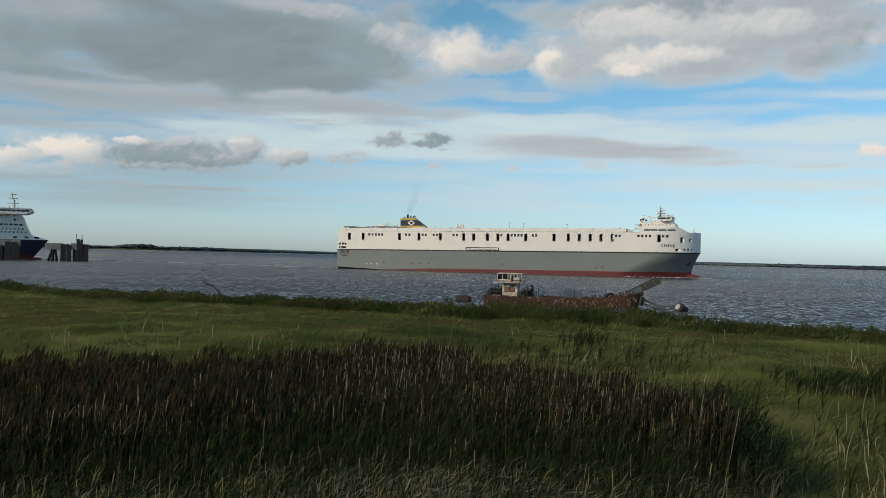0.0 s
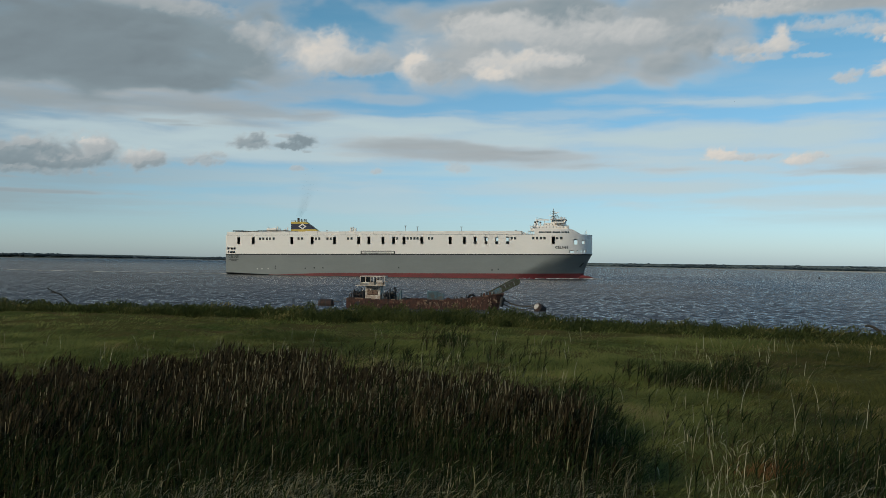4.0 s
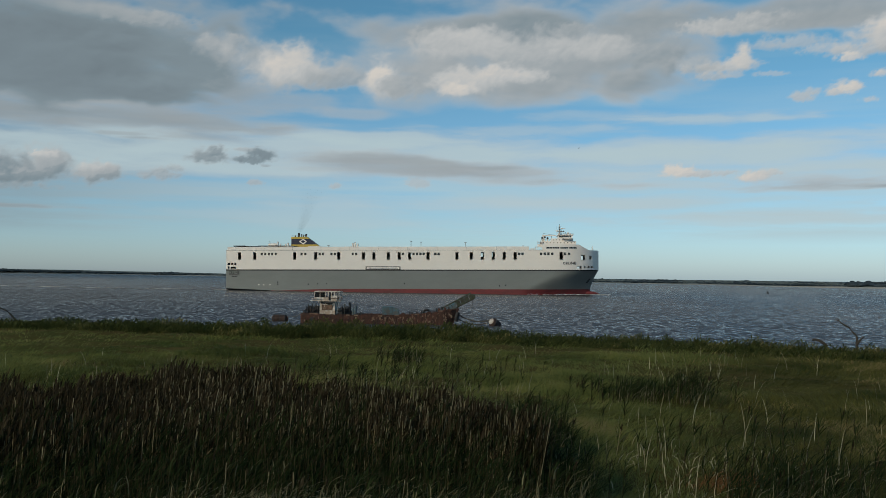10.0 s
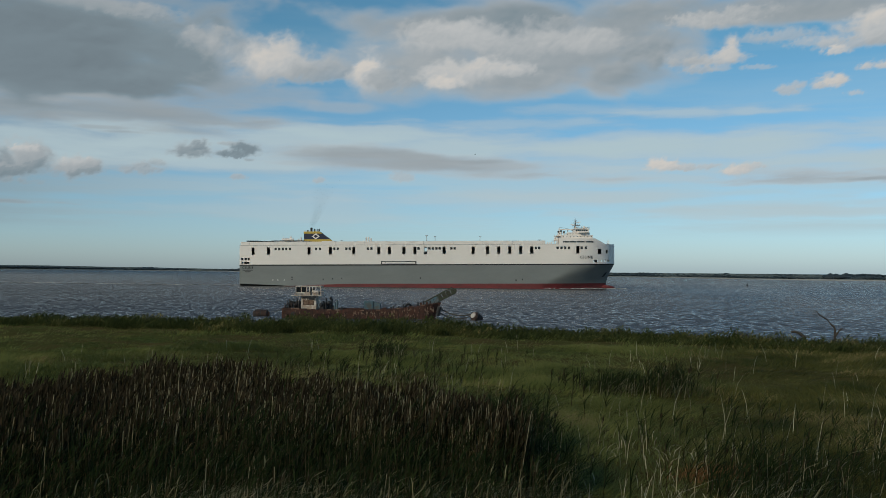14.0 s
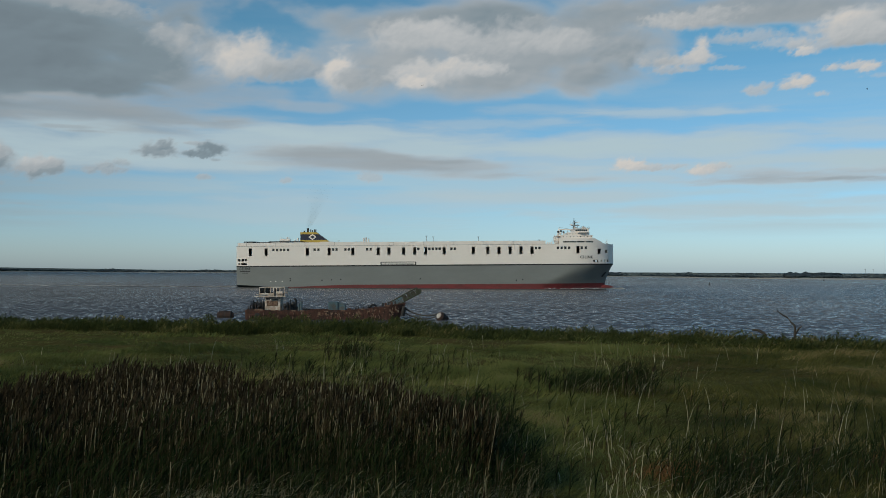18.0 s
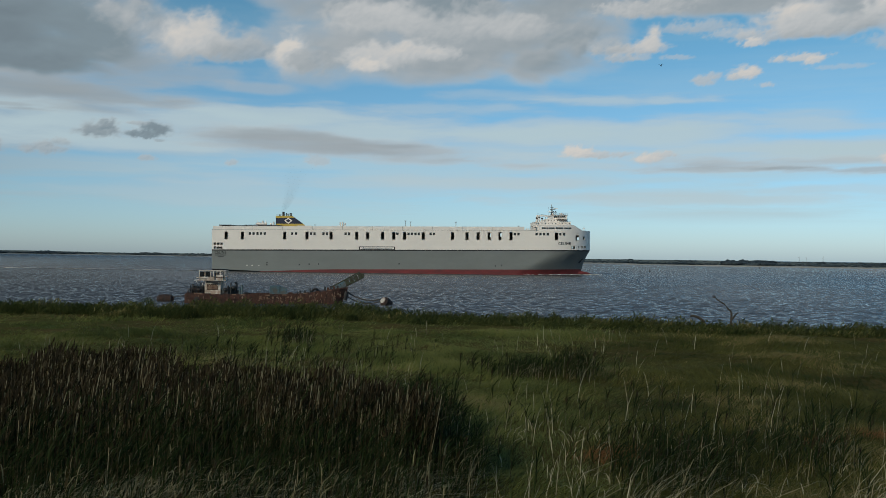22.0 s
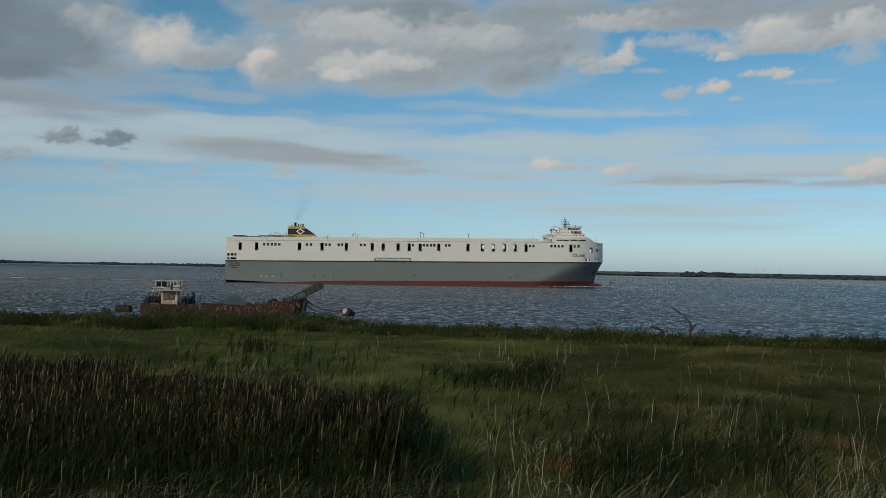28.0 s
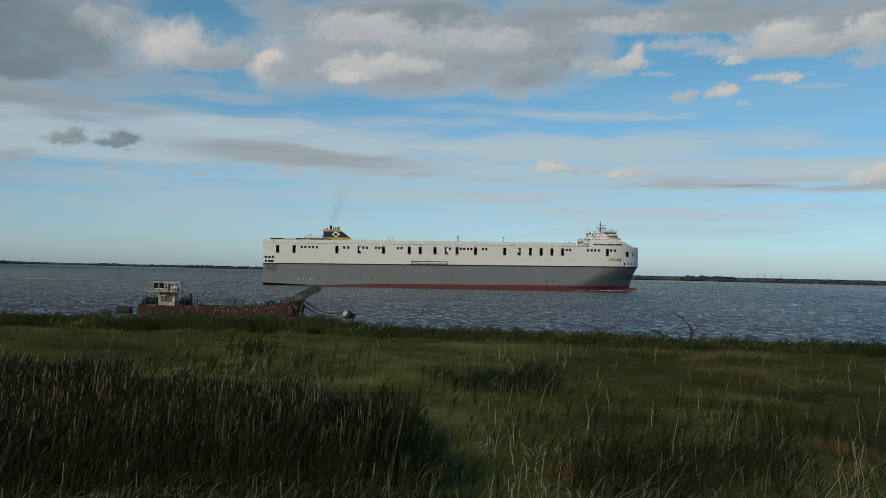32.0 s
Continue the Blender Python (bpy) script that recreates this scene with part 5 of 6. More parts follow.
def build_smoke():
    """A veil that rises from the exhausts and leans forward with the wind."""
    n, k = 34, 22
    u, v = np.meshgrid(np.linspace(0, 1, n), np.linspace(-1, 1, k))
    X = 38.0 + 13 * u ** 1.3 + v * (1.6 + 11.0 * u) + 1.5 * np.sin(5 * u)
    Z = 38.1 + 34 * u
    Y = 14.7 + 2.0 * np.sin(6 * u + 2 * v)
    cov = 0.15 * (1 - u) ** 1.1 * np.clip(1 - v * v, 0, 1) ** 1.5 * (0.35 + 1.1 * fbm(u * 5 + 3, v * 2.2 + 7, 5, 4)) * np.clip(u * 14, 0, 1)
    V = np.stack([X, Y, Z], -1).reshape(-1, 3)
    i = np.arange(n * k).reshape(k, n)
    F = np.stack([i[:-1, :-1], i[:-1, 1:], i[1:, 1:], i[1:, :-1]], -1).reshape(-1, 4)
    ob = fast_mesh("funnel_smoke", V, F, smoke_mat())
    at = ob.data.attributes.new("smoke_cover", 'FLOAT', 'POINT')
    at.data.foreach_set("value", np.ascontiguousarray(cov, dtype=np.float32).ravel())
    ob.matrix_world = ship_pose(0)
    return tagged(ob, "thin brown smoke rising from the ship's funnel", "smoke", kind="stuff")


smoke = build_smoke()


# ---- the moored barge ----
BARGE = pose(10.3, 214.0, -0.38, 0, 0, -12.9)


def barge_top(x):
    u = x / 37
    return 2.5 - 0.7 * min(u, 0.5) + 2.0 * max(0, (u - 0.5) / 0.5) ** 1.6


def barge_half(x):
    u = x / 37
    return 4.2 * min(1, 0.86 + u * 1.2) * (1 if u < 0.88 else 1 - 0.35 * ((u - 0.88) / 0.12) ** 2)


def build_barge():
    rng = random.Random(3)
    b = thing("work_barge", BARGE, "rusty work barge moored between two buoys", "barge")
    bm = bmesh.new()
    rows = []
    for x in np.linspace(0, 37, 75):
        u = x / 37
        top, half = barge_top(x), barge_half(x)
        xo = 1.9 * max(0, (u - 0.9) / 0.1)
        dent = lambda: rng.uniform(-0.05, 0.05)
        rows.append([bm.verts.new(v) for v in ((x - xo, -half + 0.1, -1.0), (x - xo * 0.6, -half + dent(), 0.6), (x - xo * 0.4, -half + dent(), 1.3), (x, -half - 0.05 + dent(), top * 0.8),
                                               (x, -half - 0.05, top), (x, half + 0.05, top), (x - xo * 0.5, half, 0.8), (x - xo, half, -1.0))])
    for a, c in zip(rows, rows[1:]):
        for k in range(7):
            bm.faces.new((a[k], c[k], c[k + 1], a[k + 1]))
    bm.faces.new(rows[0])
    bm.faces.new(rows[-1][::-1])
    bmesh.ops.recalc_face_normals(bm, faces=bm.faces)
    part("hull", bm, M_RUST, b, "rust brown hull of dented plates with flaking paint")
    # bulwark plates with gaps, and rubbing bars
    for x in np.arange(0.3, 36.2, 0.95):
        if rng.random() < 0.82:
            z = barge_top(x)
            y = -barge_half(x) - 0.03
            # some plates coloured pale to imitate a dotted highlight along the rim
            part("bulwark_plate", boxes((x, x + 0.94, y - 0.06, y + 0.06, z - 0.02, z + 0.24 + rng.uniform(-0.07, 0.06))), M_RUSTPALE if rng.random() < 0.22 else M_RUST, b)
    for z0 in (1.5,):
        pts = [(x, -barge_half(x) - 0.10, z0 + 0.4 * (barge_top(x) - 2.55)) for x in np.linspace(0.2, 36.3, 26)]
        part("rubbing_bar", tube(pts, 0.06, 6), M_RUST, b)
    # patches where old pale paint still sticks
    for k in range(110):
        x = rng.uniform(1, 35.2) if k < 60 else rng.uniform(20, 36)
        w, h = rng.uniform(0.05, 0.30), rng.uniform(0.10, 0.6)
        z = rng.uniform(0.8, barge_top(x) - 0.35)
        y = -barge_half(x) - 0.13
        pts = [(x + w * math.cos(a) * rng.uniform(0.5, 1), z + h * math.sin(a) * rng.uniform(0.5, 1)) for a in np.linspace(0, 2 * math.pi, 9)[:-1]]
        part("paint_patch", extrude(pts, y, y + 0.10), M_RUSTPALE, b, "flaking pale paint")
    part("stern_port", tube([(2.8, -barge_half(2.8) - 0.16, 1.3), (2.8, -barge_half(2.8) + 0.1, 1.3)], 0.62, 14), M_BLACK, b, "round black opening in the hull")
    part("bow_fender", tube([(36.9, -2.6, 3.3), (36.4, -2.6, 1.2)], 0.62, 12), M_BLACK, b, "black hanging rubber fender")
    part("bow_plate", extrude([(34.5, -0.8), (35.4, -0.8), (37.3, 4.15), (36.3, 4.15)], -3.0, 3.0), M_RUST, b)
    # deckhouse
    house = part("deckhouse", boxes((4.25, 7.9, -2.2, 2.2, 1.9, 5.45), bevel=0.05), M_OLDWHITE, b, "worn white steel deckhouse")
    part("house_window", boxes((4.9, 7.2, -2.24, -2.15, 3.45, 4.5)), M_RUSTPALE, house, "boarded pale window")
    part("window_frame", boxes((4.8, 7.3, -2.27, -2.18, 4.5, 4.62), (4.8, 7.3, -2.27, -2.18, 3.33, 3.45), (4.8, 4.9, -2.27, -2.18, 3.33, 4.62), (7.2, 7.3, -2.27, -2.18, 3.33, 4.62), (5.9, 6.0, -2.27, -2.18, 3.45, 4.5)), M_RUST, house)
    part("walkway", boxes((2.0, 9.2, -2.9, 2.9, 5.45, 5.58)), M_OLDWHITE, b)
    # wheelhouse: posts, sills, roof and open windows
    wh = part("wheelhouse", boxes((3.0, 9.0, -2.5, 2.5, 7.55, 7.72), (3.0, 3.12, -2.4, 2.4, 5.58, 6.25), (3.0, 6.2, -2.4, -2.3, 5.58, 6.3), (6.9, 8.2, -2.4, -2.3, 5.58, 6.5), (3.0, 8.2, 2.3, 2.4, 5.58, 6.3)), M_OLDWHITE, b, "small open wheelhouse with white posts")
    for x in (3.0, 4.25, 5.5, 6.2, 6.95, 7.7, 8.75):
        for y in (-2.42, 2.3):
            part("post", boxes((x, x + 0.14, y, y + 0.12, 5.58, 7.56)), M_OLDWHITE, wh)
    for x in (3.14, 4.39):
        part("pane", boxes((x, x + 1.1, -2.37, -2.35, 6.3, 7.45)), M_GLASS, wh, "dark window glass")
    part("console", boxes((4.0, 5.6, -1.2, 1.2, 5.58, 6.5), (6.3, 7.0, -0.8, 0.9, 5.58, 7.2)), M_SHADE, wh)
    part("canopy", boxes((2.4, 4.6, -2.9, -2.0, 6.02, 6.12), (8.2, 9.7, -2.6, 2.6, 6.4, 6.5)), M_OLDWHITE, wh)
    part("notice_board", boxes((5.4, 8.0, -2.99, -2.93, 5.0, 5.42)), M_BLACK, b)
    for x in np.arange(2.0, 9.3, 1.2):
        part("rail_post", tube([(x, -2.86, 5.58), (x, -2.86, 6.45)], 0.03, 5), M_STEEL, b)
    for x0, x1 in ((2.0, 3.0), (8.3, 9.2)):
        part("rail", tube([(x0, -2.86, 6.45), (x1, -2.86, 6.45)], 0.03, 5), M_STEEL, b)
    # a dark plate on the closed wall imitates a shaded gap
    part("mid_shade_band", boxes((4.6, 7.4, -2.26, -2.19, 4.78, 5.3)), M_SHADE, house, "dark plate painting the shade under the walkway")
    part("header_tank", boxes((6.9, 8.5, -2.75, -1.6, 5.58, 6.75), bevel=0.12), M_OLDWHITE, b, "worn white header tank")
    part("tank_band", boxes((6.86, 8.54, -2.79, -1.56, 6.05, 6.2)), M_RUST, b)
    for x, z0, z1, r in ((1.0, 2.4, 4.3, 0.11), (1.55, 2.4, 4.7, 0.14), (2.15, 2.4, 4.1, 0.18), (3.3, 2.3, 4.9, 0.12), (3.75, 2.3, 4.4, 0.2), (9.5, 2.2, 4.3, 0.24), (10.15, 2.2, 4.9, 0.15), (12.2, 2.1, 3.9, 0.22), (12.75, 2.1, 4.5, 0.26)):
        part("deck_post", tube([(x, -2.2, z0), (x + 0.05, -2.2, z1)], r, 8), M_BLACK if x < 12 else M_BLUE, b)
    for x, z in ((9.0, 3.4), (10.9, 3.9), (3.0, 3.3)):
        bm = bmesh.new()
        bmesh.ops.create_uvsphere(bm, u_segments=10, v_segments=8, radius=0.55)
        bmesh.ops.scale(bm, verts=bm.verts, vec=(1.0, 0.8, 0.8))
        bmesh.ops.translate(bm, verts=bm.verts, vec=(x, -2.3, z))
        part("buoy_float", bm, M_BLACK, b)
    part("handrail", tube([(0.6, -3.3, 3.6), (3.9, -3.3, 3.6)], 0.04, 5), M_RUST, b)
    for x in np.arange(0.6, 4.0, 0.82):
        part("handrail_post", tube([(x, -3.3, 2.4), (x, -3.3, 3.6)], 0.04, 5), M_RUST, b)
    for x in np.arange(2.4, 9.4, 1.75):
        part("house_strut", tube([(x, -2.85, 5.45), (x + 0.5 * (1 if x < 4 else -1), -2.3, 4.2)], 0.05, 5), M_OLDWHITE, b)
    # winches aft and engine forward of the house
    wn = part("stern_winch", tube([(1.9, -1.8, 3.5), (1.9, 1.8, 3.5)], 0.75, 12, boxes((1.2, 1.4, -2, 2, 2.2, 3.9), (2.5, 2.7, -2, 2, 2.2, 3.9), (3.0, 4.1, -1.7, 1.7, 2.2, 4.2))), M_BLACK, b, "black oily winch")
    for x in (0.6, 1.0, 1.5):
        part("bollard", tube([(x, -2.7, 2.5), (x, -2.7, 3.3 + 0.3 * (x > 0.9))], 0.16, 8), M_BLACK, b)
    part("stanchion", tube([(2.6, -2.6, 2.3), (2.6, -2.6, 4.9), (3.3, -2.6, 5.0)], 0.07, 6), M_BLACK, b)
    part("engine", tube([(9.0, 0, 3.2), (11.4, 0, 3.2)], 0.7, 10, boxes((8.6, 10.6, -1.4, 1.4, 2.1, 3.7), (10.2, 12.0, -1.0, 1.0, 2.1, 3.2))), M_BLACK, b, "black diesel engine block")
    part("exhaust", tube([(11.2, -0.6, 3.1), (11.3, -0.6, 4.6), (11.0, -0.6, 5.1)], 0.28, 8), M_BLACK, b)
    part("ladder", tube([(8.3, -2.3, 2.7), (8.9, -2.3, 5.5)], 0.05, 5, tube([(8.6, -2.3, 2.7), (9.2, -2.3, 5.5)], 0.05, 5)), M_STEEL, b)
    # deck gear
    part("hatch_coaming", boxes((12.5, 25.0, -2.6, -2.4, 2.0, 2.5), (12.5, 25.0, 2.4, 2.6, 2.0, 2.5)), M_RUST, b)
    box = part("container", boxes((19.0, 21.3, -1.4, 1.4, 2.0, 4.35), bevel=0.04), M_BLUE, b, "faded blue steel box")
    for k in range(6):
        part("rib", boxes((19.1 + k * 0.38, 19.22 + k * 0.38, -1.46, -1.38, 2.1, 4.25)), M_BLUE, box)
    part("hopper", extrude([(21.3, 2.0), (21.3, 4.25), (22.9, 3.75), (22.9, 2.0)], -1.2, 1.2), M_BLUE, b, "dark blue sloping hopper")
    for x, w, h in ((13.3, 0.35, 0.5), (13.9, 0.3, 0.65), (15.2, 1.6, 0.35), (16.4, 0.5, 0.45), (23.6, 0.9, 0.4), (25.4, 0.3, 0.5), (26.0, 0.3, 0.6), (27.1, 0.4, 0.4), (28.3, 0.3, 0.7), (31.7, 0.4, 0.8), (32.3, 0.5, 0.6), (33.0, 0.4, 0.9), (33.7, 0.5, 0.6), (34.6, 0.4, 0.7)):
        z = barge_top(x) - 0.05
        part("deck_fitting", boxes((x, x + w, -3.0, -2.5, z, z + h + 0.2), bevel=0.06), M_RUST if w > 0.4 else M_BLACK, b)
    part("coiled_hose", tube([(29.6 + 0.75 * math.cos(a), -2.0 + 0.2 * math.sin(3 * a), 3.0 + 0.72 * abs(math.sin(a))) for a in np.linspace(0, math.pi, 14)], 0.28, 7), M_BLACK, b, "black hose in a hump")
    # bow ramp: a lattice jib out over the water
    bmesh_arm = bmesh.new()
    lo = [(34.0, 3.0), (40.9, 6.5)]
    hi = [(33.4, 4.2), (39.9, 7.7)]
    for y in (-1.2, 1.2):
        tube([(lo[0][0], y, lo[0][1]), (lo[1][0], y, lo[1][1])], 0.14, 6, bmesh_arm)
        tube([(hi[0][0], y, hi[0][1]), (hi[1][0], y, hi[1][1])], 0.14, 6, bmesh_arm)
        for k in range(9):
            u, v = k / 9, (k + 1) / 9
            p = lambda e, w: (e[0][0] + (e[1][0] - e[0][0]) * w, y, e[0][1] + (e[1][1] - e[0][1]) * w)
            tube([p(lo, u), p(hi, v)] if k % 2 else [p(hi, u), p(lo, v)], 0.07, 5, bmesh_arm)
    arm = part("bow_ramp", bmesh_arm, M_GREENMETAL, b, "green and rusty lattice ramp over the bow")
    for k in range(7):
        u, v = (k + 0.05) / 7, (k + 0.93) / 7
        x0, z0 = 33.8 + 6.9 * u, 3.35 + 3.5 * u
        x1, z1 = 33.8 + 6.9 * v, 3.35 + 3.5 * v
        part("side_plate", extrude([(x0 + 0.1, z0 - 0.4), (x1 + 0.1, z1 - 0.4), (x1 - 0.45, z1 + 0.75), (x0 - 0.45, z0 + 0.75)], -1.32, -1.22), M_BLUE if k < 3 else M_GREENMETAL, arm)
        part("floor_plate", extrude([(x0, z0 - 0.1), (x1, z1 - 0.1), (x1, z1), (x0, z0)], -1.15, 1.15), M_RUST, arm)
    part("ramp_head", tube([(40.5, -1.4, 6.95), (40.5, 1.4, 6.95)], 0.48, 10), M_GREENMETAL, arm)
    part("hanging_wire", tube([(40.4, -1.0, 6.8), (40.3, -1.0, 4.6)], 0.05, 5), M_BLACK, arm)
    return b


M_CAP = mat("stained_white_cap", (0.42, 0.39, 0.36), 0.8, scale=1.1, second=(0.12, 0.06, 0.04), amount=0.75, grain=0.2)
M_DARKRUST = mat("dark_rusty_steel", (0.06, 0.034, 0.026), 0.9, scale=1.5, second=(0.018, 0.013, 0.012), amount=0.6, grain=0.25)


def mooring_buoy(name, x, y, yaw, roll, material, cap, label, h=1.4):
    """A big steel mooring drum, half afloat, with rims, a ring and a pale or rusty end."""
    t = thing(name, pose(x, y, 0.20, 0, roll, yaw), label, "mooring buoy", "mooring buoys")
    part("drum", tube([(-h, 0, 0.25), (h, 0, 0.25)], 1.1, 18), material, t)
    for s in (-1, 1):
        part("shoulder", tube([(s * h, 0, 0.25), (s * (h + 0.45), 0, 0.25)], 1.1, 18, None, 0.66), material, t)
    for k in (-h + 0.1, 0.0, h - 0.1):
        part("hoop", tube([(k - 0.07, 0, 0.25), (k + 0.07, 0, 0.25)], 1.13, 18), M_BLACK, t)
    part("end_cap", tube([(h + 0.42, 0, 0.25), (h + 0.5, 0, 0.25)], 0.72, 18), cap, t)
    part("ring", tube([(0.0 + 0.3 * math.cos(a), 0, 1.2 + 0.3 * math.sin(a)) for a in np.linspace(0, 2 * math.pi, 12)], 0.06, 5), M_BLACK, t)
    return t


buoy_l = mooring_buoy("mooring_buoy", 5.2, 219.0, -10, 0, M_DARKRUST, M_RUST, "dark rusty steel mooring buoy low in the water")
buoy_r = mooring_buoy("mooring_buoy", 52.7, 199.0, -150, -30, M_DARKRUST, M_CAP, "tilted mooring buoy with a pale worn end", 0.9)


def sag(a, c, dip, n=14):
    return [tuple(a[k] + (c[k] - a[k]) * u + (-dip * 4 * u * (1 - u) if k == 2 else 0) for k in range(3)) for u in np.linspace(0, 1, n)]


def build_lines():
    for a, c, dip, r in (((44.2, 205.7, 3.4), (52.0, 199.6, 1.4), 1.3, 0.15), ((44.1, 205.9, 2.4), (51.8, 199.8, 0.9), 1.35, 0.12)):
        ob = part("mooring_chain", tube(sag(a, c, dip), r, 6), M_ROPE)
        tagged(ob, "dark mooring chain sagging from the barge's bow", "chain", "mooring lines")
    ob = part("mooring_rope", tube(sag((10.2, 214.2, 2.2), (6.8, 218.4, 1.1), 0.45), 0.08, 6), M_ROPE)
    tagged(ob, "dark mooring rope from the barge's stern", "rope", "mooring lines")


barge = build_barge()
barge.scale = (0.978, 1, 1)
build_lines()


# ---- grass and reeds ----
def blades(n, rng, x, y, length, width, lean, bend, wind=0.5, root=None, fine=True, swirl=0.0):
    """Tapered bent blades: two quads and a tip each, as verts and triangles."""
    az = rng.uniform(0, 2 * np.pi, n)
    # the wind leans them along +x and away
    way = swirl * 2 * np.pi * (fbm(x * 0.13 + 700, y * 0.13 + 700, 19, 3) - 0.5)
    push = wind * rng.uniform(0.4, 1.0, n) * lean
    lx = np.cos(az) * lean * rng.uniform(0.2, 1, n) + push * np.cos(way)
    ly = np.sin(az) * lean * rng.uniform(0.2, 1, n) + push * np.sin(way)
    face = rng.uniform(0, np.pi, n)
    wx, wy = np.cos(face) * width * 0.5, np.sin(face) * width * 0.35
    z0 = ground_z(x, y) - 0.03 if root is None else root
    P = np.stack([x, y, z0], -1)
    L = np.asarray(length)
    lean_v = np.stack([lx, ly, np.zeros(n)], -1)
    W = np.stack([wx, wy, np.zeros(n)], -1)
    up = np.array([0, 0, 1.0])
    vs = []
    for s, w in ((0.0, 0.8), (0.45, 1.0), (0.8, 0.6)) if fine else ((0.0, 0.9), (0.6, 1.0)):
        c = P + (up * (s - bend * s * s * 0.35)) * L[:, None] + lean_v * (s ** 1.7) * L[:, None]
        vs += [c - W * w, c + W * w]
    s = 1.0
    vs.append(P + up * (1 - bend * 0.45) * L[:, None] + lean_v * (1 + bend * 0.4) * L[:, None])
    V = np.stack(vs, 1).reshape(-1, 3)
    base = (np.arange(n) * (7 if fine else 5))[:, None]
    tri = np.array([[0, 1, 3], [0, 3, 2], [2, 3, 5], [2, 5, 4], [4, 5, 6]] if fine else [[0, 1, 3], [0, 3, 2], [2, 3, 4]])
    F = (base[:, :, None] + tri[None]).reshape(-1, 3)
    return V, F


def join(parts):
    vs, fs, off = [], [], 0
    for v, f in parts:
        vs.append(v)
        fs.append(f + off)
        off += len(v)
    return np.concatenate(vs), np.concatenate(fs)


def scatter(rng, n, a0, a1, r0, r1, power=1.0):
    az = np.radians(rng.uniform(a0, a1, n))
    r = r0 + (r1 - r0) * rng.uniform(0, 1, n) ** power
    return r * np.sin(az), r * np.cos(az)


M_STRAW = blade_mat("bleached_straw", (0.32, 0.28, 0.17), (0.62, 0.55, 0.37), None)
M_PALESEDGE = blade_mat("pale_sedge", (0.090, 0.105, 0.044), (0.38, 0.36, 0.21), (0.54, 0.49, 0.33), 0.15)
M_ORANGE = blade_mat("rusty_dead_grass", (0.160, 0.072, 0.029), (0.320, 0.176, 0.072), None)
M_GRASS = blade_mat("marsh_grass", (0.090, 0.112, 0.031), (0.252, 0.254, 0.078), (0.310, 0.245, 0.11), 0.05, patch=0.22, single=0.55, swing=2.4)
M_RANKGRASS = blade_mat("rank_green_grass", (0.044, 0.056, 0.016), (0.160, 0.148, 0.042), (0.30, 0.225, 0.10), 0.06, patch=0.26, single=0.6, swing=2.8)
M_BANKGRASS = blade_mat("bank_grass", (0.032, 0.043, 0.013), (0.094, 0.100, 0.031), (0.190, 0.160, 0.060), 0.06, patch=0.35, single=0.7, swing=2.2)
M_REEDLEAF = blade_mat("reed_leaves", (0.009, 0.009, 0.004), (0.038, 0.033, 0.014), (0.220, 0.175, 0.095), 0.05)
M_REEDSTEM = blade_mat("reed_stems", (0.034, 0.029, 0.014), (0.105, 0.086, 0.046), (0.400, 0.330, 0.190), 0.08)
M_DRYSTEM = blade_mat("dry_reed_stems", (0.150, 0.124, 0.066), (0.46, 0.385, 0.235), None)
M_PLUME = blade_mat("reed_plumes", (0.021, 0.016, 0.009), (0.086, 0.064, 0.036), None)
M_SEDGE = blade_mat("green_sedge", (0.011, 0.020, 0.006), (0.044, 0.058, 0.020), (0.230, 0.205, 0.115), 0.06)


def clump_field(x, y):
    """Where the sward stands in dark tussocks (1) or lies combed flat (0)."""
    return np.clip((fbm(x * 0.28 + 300, y * 0.16 + 300, 61, 4, 0.55) - 0.42) * 5, 0, 1)


